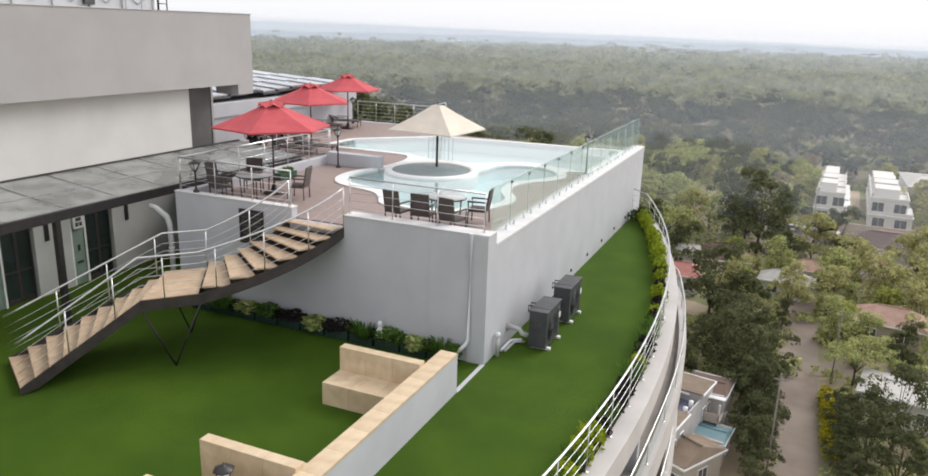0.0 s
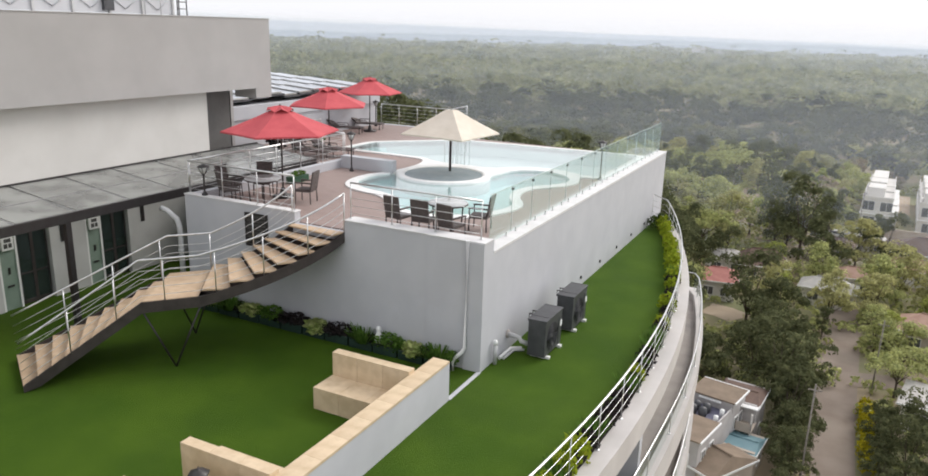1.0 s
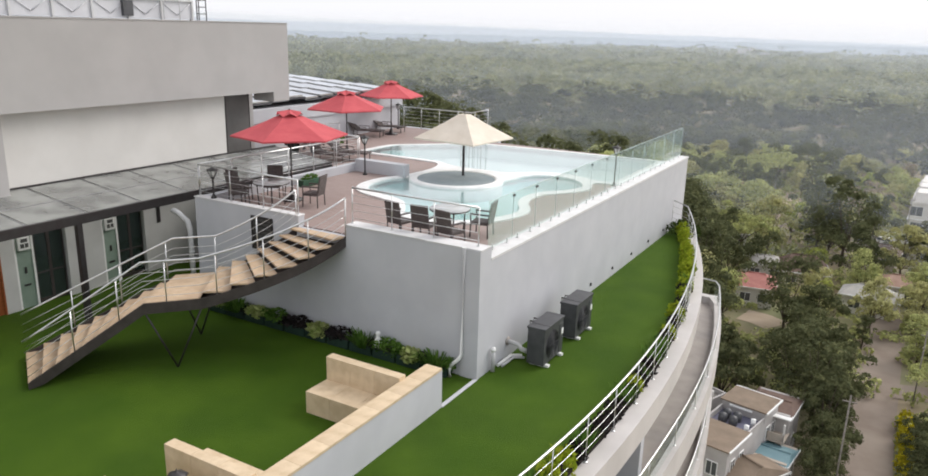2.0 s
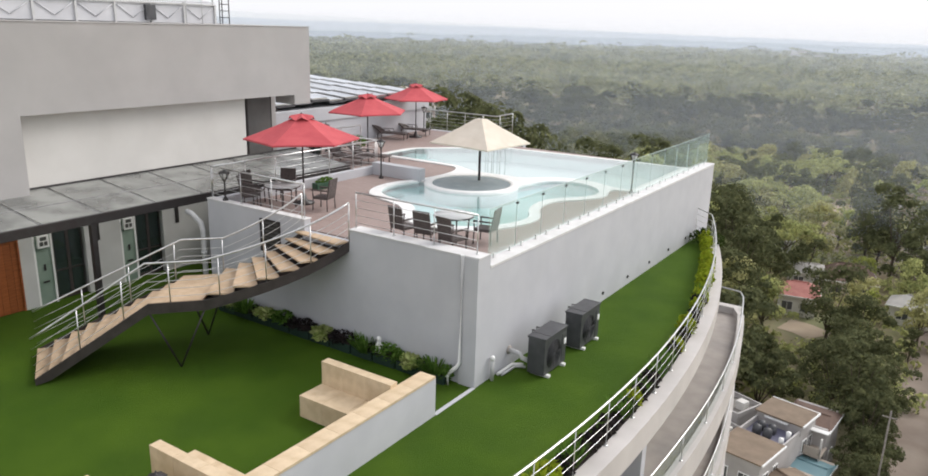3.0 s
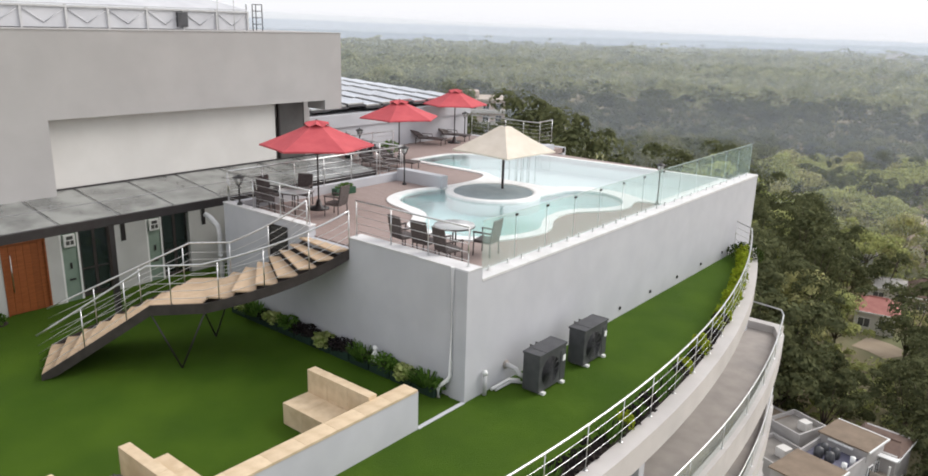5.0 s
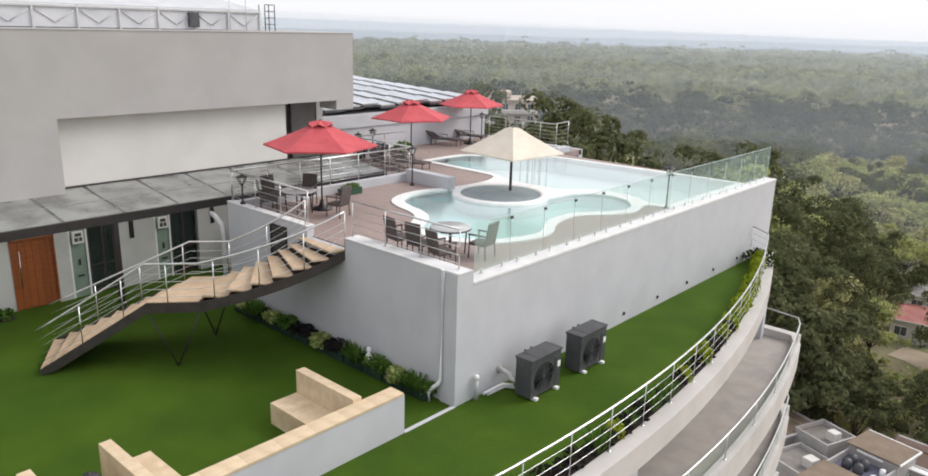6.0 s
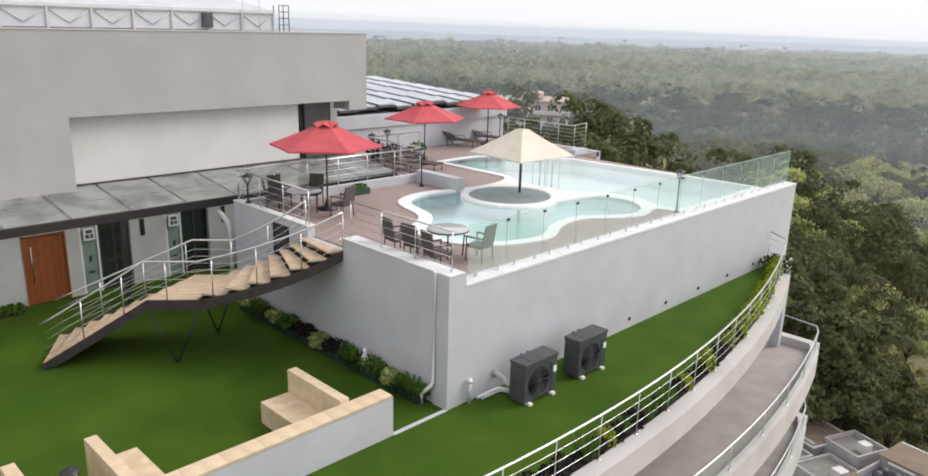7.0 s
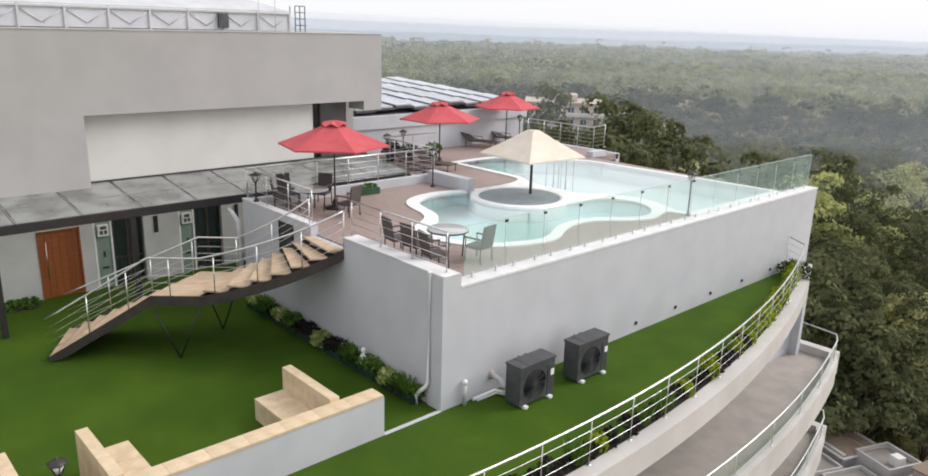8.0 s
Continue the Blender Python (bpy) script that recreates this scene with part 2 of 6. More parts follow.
def bow_line(y0, y1, off, n=40, r=95.0, x0=3.9):
    return [(BOW(y0 + (y1 - y0) * i / n, r, x0) + off, y0 + (y1 - y0) * i / n) for i in range(n + 1)]


outer = bow_line(-24, 18.6, 0.05)
lawn = solid("floor", bm_prism(bmesh.new(), [outer + [(-22, 18.6), (-22, -24)]], -0.2, 0.0), TURF, "bright green artificial turf laid over the roof terrace", "lawn")
solid("trim_line", box(-0.08, -1.76, 0.0, 0.03, -0.07, 0.025, bevel=0.01), WALL, "white painted kerb strip set flush in the turf", "kerb")
# curved edge slab with its upstand
edge_out, edge_in = bow_line(-24, 19.3, 0.36), bow_line(-24, 19.3, -0.05)
solid("trim_roof_edge", bm_prism(bmesh.new(), [edge_out + edge_in[::-1]], -0.54, 0.12), FASCIA, "curved white painted concrete edge beam of the terrace", "parapet")
bed_out, bed_in = bow_line(-24, 18.2, -0.06), bow_line(-24, 18.2, -0.42)
solid("planting_bed", bm_prism(bmesh.new(), [bed_out + bed_in[::-1]], 0.0, 0.07), SOIL, "narrow bed of dark soil along the terrace edge", "flower bed")

def LOW(y):
    """The outward bow of the storeys below."""
    return 4.06 - (y - 5) ** 2 / (104 if y > 5 else 260) - max(0.0, y - 17.9) ** 2 * 0.35


def low_line(y0, y1, off, n=60):
    return [(LOW(y0 + (y1 - y0) * i / n) + off, y0 + (y1 - y0) * i / n) for i in range(n + 1)]


# storeys below: curved balconies
for k in range(8):
    zf = -3.35 - 3.3 * k
    b_out, b_in = low_line(-24, 18.6, 0.14), low_line(-24, 18.6, -0.14)
    solid(f"balcony_slab_{k + 1}", bm_prism(bmesh.new(), [b_in + [(-8, 18.6), (-8, -24)]], zf - 0.3, zf), FLOOR_GREY, "grey cement balcony floor of the storey below", "balcony")
    solid(f"balcony_edge_{k + 1}", bm_prism(bmesh.new(), [b_out + [(b_out[-1][0], 19.0), (-0.2, 19.0), (-0.2, 18.6)] + b_in[::-1]], zf - 0.65, zf + 0.32), FASCIA, "curved white concrete balcony edge with rain stains", "parapet")
solid("wall_tower", boxes((-8, -24, GROUND, 0.6, 18.0, -0.25)), WALL, "white rendered outer wall of the tall building", "wall")
for k in range(2):
    zf = -3.35 - 3.3 * k
    solid(f"balcony_wall_{k + 1}", boxes((-0.5, 18.0, zf, 0.95, 18.25, zf + 3.0), (0.6, 2.2, zf, 3.75, 2.5, zf + 2.75)), WALL, "white rendered fin wall dividing the balcony", "wall")


# ---- pool block ----
HOLE = [(-12.6, 11.15), (-12.0, 11.15), (-8.9, 11.15), (-8.2, 11.05), (-7.85, 10.5), (-7.65, 9.6), (-7.75, 8.0), (-8.25, 6.9), (-8.15, 5.5), (-7.4, 4.5), (-5.7, 4.15), (-5.1, 3.4), (-4.7, 2.65), (-3.15, 2.42), (-1.85, 3.1), (-1.3, 4.3), (-1.2, 5.5), (-1.95, 6.6), (-2.1, 7.9), (-1.2, 9.0), (-0.92, 10.0), (-1.35, 11.0), (-0.9, 11.25), (-0.42, 11.25), (-0.42, 11.8), (-0.42, 17.2), (-0.42, 17.75), (-1.0, 17.72), (-9.0, 17.1), (-9.6, 16.9), (-12.4, 14.1), (-12.7, 13.6), (-12.7, 11.6)]
RING = (-5.85, 8.6)
circle = lambda r, n=40: [(RING[0] + r * math.cos(2 * math.pi * k / n), RING[1] + r * math.sin(2 * math.pi * k / n)) for k in range(n)]
arc = [(RING[0] + 1.74 * math.cos(radians(a)), RING[1] + 1.74 * math.sin(radians(a))) for a in range(200, 381, 12)]
SMALL_POOL = arc + [(-4.1, 9.9), (-4.0, 10.7), (-3.4, 11.35), (-2.5, 11.45), (-1.7, 10.9), (-1.3, 10.0), (-1.6, 9.2), (-2.45, 8.1), (-2.3, 6.5), (-1.55, 5.4), (-1.65, 4.5), (-2.1, 3.45), (-3.2, 2.78), (-4.45, 3.0), (-4.7, 3.6), (-5.4, 4.5), (-7.15, 4.9), (-7.8, 5.7), (-7.9, 6.8), (-7.5, 7.9)]
MAIN_POOL = [(-12.35, 11.45), (-11.9, 11.45), (-8.9, 11.45), (-8.1, 11.3), (-7.5, 10.9), (-6.7, 10.75), (-5.85, 10.85), (-4.95, 10.8), (-4.5, 11.3), (-3.8, 11.95), (-2.5, 12.1), (-1.4, 11.55), (-1.0, 11.5), (-0.72, 11.5), (-0.72, 12.0), (-0.72, 17.0), (-0.72, 17.5), (-1.2, 17.46), (-9.0, 16.86), (-9.4, 16.7), (-12.2, 13.95), (-12.4, 13.5), (-12.4, 11.8)]
hole, small_pool, main_pool = chaikin(HOLE), chaikin(SMALL_POOL, 2), chaikin(MAIN_POOL)
DECK_OUT = [(-9.9, 0.2), (-0.49, 0.2), (-0.49, 17.95), (-9.9, 17.95), (-9.9, 20.0), (-16.1, 20.0), (-16.1, 7.9), (-9.9, 7.9)]
solid("floor_pool_deck", bm_prism(bmesh.new(), [DECK_OUT, hole], DECK_Z - 0.25, DECK_Z), DECK, "reddish brown composite boards of the pool deck", "deck")
solid("pool_rim", bm_prism(bmesh.new(), [hole, small_pool, main_pool, circle(1.5)], DECK_Z - 0.2, DECK_Z + 0.045), RIM, "smooth white rim round the free-form pool", "pool edge")
for name, loop, depth, mat in (("small", small_pool, 0.5, POOL_BLUE), ("main", main_pool, 0.65, POOL_TILE)):
    bm = bmesh.new()
    bm_prism(bm, [[(x, y) for x, y in loop]], DECK_Z - depth, DECK_Z - depth)
    top = [bm.verts.new((x, y, DECK_Z - 0.02)) for x, y in loop]
    low = [bm.verts.new((x, y, DECK_Z - depth)) for x, y in loop]
    for i in range(len(loop)):
        j = (i + 1) % len(loop)
        bm.faces.new((top[i], top[j], low[j], low[i]))
    solid(f"pool_basin_{name}", bm, mat, "pale aqua plastered pool basin", "swimming pool")
    w = solid(f"water_{name}", bm_prism(bmesh.new(), [loop], DECK_Z - 0.02 if name == "small" else DECK_Z + 0.03, DECK_Z - 0.02 if name == "small" else DECK_Z + 0.03), WATER, "clear pale turquoise pool water", "water")
    w.visible_shadow = False
solid("pool_steps", boxes((-12.35, 11.5, 2.47, -11.6, 13.6, 2.95), (-11.6, 11.5, 2.47, -11.1, 13.8, 2.75)), POOL_BLUE, "aqua plastered entry steps under the pool water", "pool steps")
pit = bmesh.new()
bm_lathe(pit, [(1.46, DECK_Z + 0.04), (1.46, DECK_Z - 0.95), (0.0, DECK_Z - 0.95)], 48, RING)
solid("sunken_pit", pit, PIT, "round sunken grey plastered seating pit", "pit")
ringm = bmesh.new()
bm_lathe(ringm, [(1.47, DECK_Z - 0.2), (1.47, DECK_Z + 0.04), (1.52, DECK_Z + 0.07), (1.72, DECK_Z + 0.07), (1.78, DECK_Z + 0.03), (1.78, DECK_Z - 0.7)], 48, RING)
solid("pit_kerb", ringm, RIM, "round white kerb of the sunken pit", "kerb")

# retaining walls
solid("wall_front", boxes((-4.2, 0.0, 0, -0.52, 0.22, KERB_Z), (-1.62, -0.035, 0, -0.52, 0.0, KERB_Z - 0.004)), WALL, "grey rendered retaining wall below the pool deck", "wall")
solid("wall_corner_pier", boxes((-0.5, -0.07, 0, 0.0, 0.5, KERB_Z)), WALL, "grey rendered corner pier of the pool block", "wall")
solid("wall_east", boxes((-0.5, 0.5, 0, 0.0, 19.95, 3.06)), WALL, "long pale grey rendered wall beside the turf", "wall")
solid("trim_coping", boxes((-0.485, 0.5, 3.06, 0.015, 19.97, 3.13), bevel=0.01), COPING, "white coping on the long pool wall", "coping")
solid("trim_coping_front", boxes((-4.22, -0.02, KERB_Z, -1.62, 0.46, KERB_Z + 0.03), (-1.617, -0.05, KERB_Z, 0.012, 0.46, KERB_Z + 0.03), bevel=0.008), COPING, "pale coping on the front parapet", "coping")
solid("wall_under_stair", boxes((-5.9, 0.0, 0, -4.2, 0.22, DECK_Z - 0.04)), WALL, "grey rendered wall below the stair head", "wall")
solid("wall_front_west", boxes((-10.1, 0.0, 0, -5.9, 0.24, KERB_Z)), WALL, "grey rendered retaining wall beside the stairs", "wall")
solid("trim_coping_west", boxes((-10.12, -0.02, KERB_Z, -5.88, 0.26, KERB_Z + 0.03), bevel=0.008), COPING, "pale coping on the parapet by the stairs", "coping")
solid("wall_west", boxes((-10.1, 0.24, 0, -9.86, 8.0, KERB_Z)), WALL, "low rendered parapet along the deck", "wall")
solid("wall_low_return", boxes((-9.86, 7.62, DECK_Z, -7.55, 7.98, 3.6), bevel=0.012), WALL, "low rendered bench-height wall on the deck", "wall")
solid("wall_north", boxes((-16.1, 18.05, GROUND, -0.34, 19.9, 2.3), (-16.1, 19.8, 2.3, -9.9, 20.1, DECK_Z + 0.02), (-10.3, 17.96, 2.3, -9.9, 19.0, 3.38)), WALL, "rendered end wall behind the infinity pool", "wall")
solid("wall_base_west", boxes((-16.1, 8.0, 0, -10.1, 8.2, DECK_Z - 0.26)), WALL, "rendered wall below the upper deck", "wall")


# ---- railings ----
def railing(label, pts, height=0.98, bars=4, step=1.3, r_top=0.026, group="stainless railings", low=0.14, r_post=0.0145):
    """A stainless railing on a line of foot points: posts with base discs, a top rail and thin bars."""
    at = Vector(pts[0])
    t = thing("railing", label, "railing", at, group=group)
    loc = [Vector(p) - at for p in pts]
    up = Vector((0, 0, 1))
    bm = bmesh.new()
    bm_tube(bm, [(0, 0, 0), (0, 0, height)], r_post, 8)
    bm_lathe(bm, [(0.0, 0.0), (0.055, 0.0), (0.05, 0.018), (0.0, 0.02)], 10)
    post_me = mesh_from(bm, "post", STEEL)
    for p in along(loc, step):
        piece("post", post_me, t, Matrix.Translation(p))
    part("top_rail", tube([p + up * height for p in loc], r_top), STEEL, t)
    for b in range(bars):
        z = low + (height - low) * b / bars
        part("bar", tube([p + up * z for p in loc], 0.0072, 6), STEEL, t)
    return t


KZ = KERB_Z + 0.03
railing("stainless steel railing on the front parapet of the deck", [(-4.17, 0.24, KZ), (-0.24, 0.24, KZ)])
railing("stainless steel railing beside the stair head", [(-10.0, 0.12, KZ), (-6.0, 0.12, KZ)])
railing("stainless steel railing along the canopy side of the deck", [(-9.98, 0.14, KZ), (-9.98, 7.95, KERB_Z)])
railing("stainless steel railing round the opening behind the deck", [(-9.98, 8.05, 3.13), (-13.4, 8.05, 3.13), (-13.4, 11.0, 3.13)], height=1.28, bars=6)
railing("stainless steel railing at the far end of the deck", [(-16.0, 19.9, 3.14), (-11.6, 19.9, 3.14), (-10.3, 19.3, 3.46)], height=1.1, bars=5)
foot = [(BOW(y), y, 0.12) for y in np.linspace(-20, 18.0, 60)]
railing("long curved stainless railing along the roof edge", [tuple(map(float, p)) for p in foot] + [(0.05, 17.95, 0.32)], height=1.08, bars=3, step=1.55, low=0.3, r_post=0.011)
for k in range(2):
    zf = -3.35 - 3.3 * k + 0.32
    line = [(LOW(y), y, zf) for y in np.linspace(-16, 18.5, 60)]
    railing("curved stainless handrail of the balcony below", [tuple(map(float, p)) for p in line] + [(0.4, 18.8, zf)], height=0.85, bars=0, step=2.6, r_top=0.03)
    gb = bmesh.new()
    ring = [(float(x), float(y)) for x, y, _ in line]
    vs = [(gb.verts.new((x, y, zf + 0.02)), gb.verts.new((x, y, zf + 0.78))) for x, y in ring]
    for (a, b), (c, d) in zip(vs, vs[1:]):
        gb.faces.new((a, c, d, b))
    g = tagged(part("glass_balustrade", gb, GLASS), "curved clear glass balustrade of the balcony below", "balustrade", kind="structure")
    g.visible_shadow = False

# frameless glass along the pool wall
bal = thing("glass_balustrade", "frameless clear glass balustrade on the long pool wall", "balustrade", (-0.3, 0, 3.13))
pane_me = mesh_from(box(-0.007, 0.0, 0.07, 0.007, 1.38, 1.33, bevel=0.003), "glass_pane", GLASS)
spig = bmesh.new()
bm_box(spig, -0.022, -0.022, 0, 0.022, 0.022, 0.13, bevel=0.005)
bm_box(spig, -0.045, -0.045, 0, 0.045, 0.045, 0.012)
spig_me = mesh_from(spig, "spigot", STEEL)
clip_me = mesh_from(box(-0.02, -0.05, 1.22, 0.02, 0.05, 1.28, bevel=0.006), "clip", BLACK_STEEL)
# ground edges of the sheets, coloured pale as if catching the sky
GLASS_EDGE = surf("ground_glass_edge", (0.50, 0.60, 0.57), (0.58, 0.67, 0.64), 4, 0.25, 0)
edge_me = mesh_from(box(-0.009, 0.0, 1.33, 0.009, 1.38, 1.344, bevel=0.003), "ground_edge", GLASS_EDGE)
side_me = mesh_from(box(-0.009, 1.38, 0.07, 0.009, 1.389, 1.344), "ground_edge", GLASS_EDGE)
for i in range(13):
    y = 0.85 + 1.45 * i
    piece("ground_edge", edge_me, bal, Matrix.Translation((0, y, 0)))
    piece("ground_edge", side_me, bal, Matrix.Translation((0, y, 0)))
    p = piece("glass_pane", pane_me, bal, Matrix.Translation((0, y, 0)))
    p.visible_shadow = False
    for d in (0.28, 1.1):
        piece("spigot", spig_me, bal, Matrix.Translation((0, y + d, 0)))
    if i:
        piece("clip", clip_me, bal, Matrix.Translation((0, y - 0.035, 0)))

# ---- stairs ----
stairs = thing("staircase", "curved outdoor stairs with tan treads on a dark steel stringer", "stairs", (0, 0, 0))
RISE = DECK_Z / 17


def bez(a, c, b, t):
    return Vector(a) * (1 - t) ** 2 + Vector(c) * 2 * t * (1 - t) + Vector(b) * t * t


low_f = lambda t: bez((-8.78, -6.42), (-8.06, -5.2), (-7.30, -4.16), t)
low_b = lambda t: bez((-10.5, -5.45), (-9.5, -3.8), (-8.42, -2.26), t)
up_f = lambda t: bez((-6.42, -3.12), (-4.5, -1.6), (-4.24, 0.02), t)
up_b = lambda t: bez((-7.68, -1.42), (-6.4, -0.75), (-6.0, 0.02), t)


def tread(f0, f1, b1, b0, z, parent, name="tread"):
    bm = bmesh.new()
    lo = [bm.verts.new((p.x, p.y, z - 0.05)) for p in (f0, f1, b1, b0)]
    hi = [bm.verts.new((p.x, p.y, z)) for p in (f0, f1, b1, b0)]
    bm.faces.new(lo[::-1])
    bm.faces.new(hi)
    for i in range(4):
        j = (i + 1) % 4
        bm.faces.new((lo[i], lo[j], hi[j], hi[i]))
    bmesh.ops.bevel(bm, geom=list(bm.edges), offset=0.008, segments=1, affect="EDGES")
    return part(name, bm, TREAD, parent)


for k in range(9):
    a, b = k / 9, (k + 1.16) / 9
    tread(low_f(a), low_f(min(b, 1)), low_b(min(b, 1)), low_b(a), RISE * (k + 1), stairs)
for k in range(7):
    a, b = k / 7 + 0.01, (k + 1.1) / 7
    tread(up_f(a), up_f(min(b, 1)), up_b(min(b, 1)), up_b(a), RISE * (k + 11) - 0.02, stairs)
LZ = RISE * 10
tread(low_f(1), up_f(0) - Vector((0.03, 0.03)), up_b(0) - Vector((0.03, 0.03)), low_b(1), LZ, stairs, "landing")
path_f, path_b = [], []
for path, lo, hi in ((path_f, low_f, up_f), (path_b, low_b, up_b)):
    for i in range(9):
        p = lo(i / 8)
        path.append(Vector((p.x, p.y, RISE * (1 + 9 * i / 8))))
    for i in range(17):
        p = hi(i / 16)
        path.append(Vector((p.x, p.y, LZ + (DECK_Z - LZ) * i / 16)))
    bm = bmesh.new()
    rows = []
    for i, p in enumerate(path):
        a, b = path[max(i - 1, 0)], path[min(i + 1, len(path) - 1)]
        d = (b - a).to_2d().normalized()
        nrm = Vector((d.y, -d.x, 0)) * 0.03
        z1, z0 = p.z - 0.02, max(p.z - 0.30, 0.0)
        rows.append([bm.verts.new((p.x + nrm.x * s, p.y + nrm.y * s, z)) for s, z in ((1, z0), (1, z1), (-1, z1), (-1, z0))])
    for a, b in zip(rows, rows[1:]):
        for i in range(4):
            j = (i + 1) % 4
            bm.faces.new((a[i], a[j], b[j], b[i]))
    bm.faces.new(rows[0])
    bm.faces.new(rows[-1][::-1])
    part("stringer", bm, DARK_STEEL, stairs, "dark painted steel stringer")
    part("handrail", tube([p + Vector((0, 0, 1.05)) for p in path], 0.026), STEEL, stairs, "polished stainless handrail")
    for b in range(4):
        part("bar", tube([p + Vector((0, 0, 0.14 + 0.21 * b)) for p in path], 0.0075, 6), STEEL, stairs)
    for p in along(path, 1.25)[1:]:
        part("post", tube([p - Vector((0, 0, 0.14)), p + Vector((0, 0, 1.05))], 0.017), STEEL, stairs)
soff = bmesh.new()
for i in range(len(path_f) - 1):
    q = [soff.verts.new((v.x, v.y, max(v.z - 0.26, 0.01))) for v in (path_f[i], path_f[i + 1], path_b[i + 1], path_b[i])]
    soff.faces.new(q)
part("pan", soff, DARK_STEEL, stairs, "dark steel pan under the treads")
for a, b in ((low_f(1), up_f(0)), (low_b(1), up_b(0))):
    m = (a + b) / 2
    for e in (a, b):
        part("strut", tube([(e.x, e.y, LZ - 0.25), (m.x, m.y, 0.0)], 0.024), BLACK_STEEL, stairs, "black steel strut")

# ---- building with canopy ----
FX, RX = -13.78, -14.3
solid("wall_building_south", box(-24, -24, 3.3, FX, -3.5, 8.6), WALL_WARM, "plain warm grey rendered wall of the building", "wall")
solid("wall_recess", box(-24, -3.5, 2.9, RX, 5.25, 5.93), surf("pale_recess_paint", (0.60, 0.585, 0.56), (0.64, 0.625, 0.60), 1, 0.85, 0.1, 60, stain=(0.55, 0.54, 0.52), stain_scale=0.4, stain_amount=0.3), "pale rendered recessed wall above the canopy", "wall")
solid("wall_return", box(-24, 7.5, 2.9, -15.9, 8.3, 5.93), WALL_WARM, "rendered wall beside the passage", "wall")
solid("wall_building", box(-24, -3.5, 5.93, FX, 8.3, 8.6), WALL_WARM, "plain warm grey rendered upper wall of the building", "wall")
solid("wall_passage", box(-17.2, 5.25, 2.9, -17.0, 7.5, 5.925), WALL_WARM, "grey rendered wall inside the passage", "wall")
solid("wall_downstand", box(-14.9, 7.4, 5.54, FX - 0.002, 8.29, 5.928), WALL_WARM, "short rendered downstand at the building corner", "wall")
pd = thing("passage_door", "dark grey flush door inside the passage", "door", (-15.3, 6.85, 3.0))
part("leaf", box(-0.06, -0.62, 0, 0.0, 0.62, 2.72, bevel=0.01), surf("dark_grey_paint", (0.13, 0.125, 0.12), (0.16, 0.155, 0.15), 2, 0.6, 0.05, 40), pd)
part("frame", boxes((-0.1, -0.68, 0, 0.02, -0.62, 2.735), (-0.1, 0.62, 0, 0.02, 0.645, 2.735)), DARK_STEEL, pd)
solid("floor_passage", boxes((-17.2, 4.5, 2.9, -10.1, 8.0, 3.0)), FLOOR_GREY, "grey screed floor behind the canopy", "floor")
solid("trim_roof_cap", boxes((-24.05, -24, 8.6, FX + 0.02, 8.33, 8.63)), WALL_WARM, "thin pale capping on the building parapet", "coping")

# ground-floor front under the canopy
GX = -13.92
segs = [(-24, -5.28), (-3.98, -3.56), (-1.9, -0.66), (0.98, 8.0)]
solid("wall_ground_floor", boxes(*[(GX - 0.25, a, 0, GX, b, 2.9) for a, b in segs], (GX - 0.25, -5.28, 2.3, GX, -3.98, 2.9), (GX - 0.25, -3.56, 2.55, GX, -1.9, 2.9), (GX - 0.25, -0.66, 2.55, GX, 0.98, 2.9)), surf("off_white_paint", (0.50, 0.50, 0.49), (0.56, 0.56, 0.55), 1.2, 0.7, 0.08, 50, stain=(0.44, 0.44, 0.43), stain_scale=0.5, stain_amount=0.3), "white painted ground-floor wall under the canopy", "wall")
# The room's lack of light is put into this wall's dark colour.
solid("wall_room_behind", boxes((-18.0, -24, 0, -17.8, 8, 2.9), (-17.8, -24, 2.9, GX - 0.02, 8, 3.05)), DARK_IN, "interior wall coloured dark for the unlit room behind the openings", "wall")
door = thing("entrance_door", "closed orange-stained timber door with a long steel pull", "door", (GX, -4.63, 0), kind="")
for i in range(6):
    part("plank", box(-0.10, -0.63 + 0.21 * i, 0.02, -0.02 + 0.004 * (i % 2), -0.63 + 0.21 * i + 0.204, 2.26, bevel=0.004), ORANGE, door)
part("frame", boxes((-0.12, -0.65, 0, 0.02, -0.6, 2.3), (-0.12, 0.6, 0, 0.02, 0.65, 2.3), (-0.12, -0.65, 2.26, 0.02, 0.65, 2.3)), ORANGE, door)
part("pull_handle", tube([(0.06, -0.42, 0.75), (0.06, -0.42, 1.95)], 0.018), STEEL, door, "long stainless pull handle")
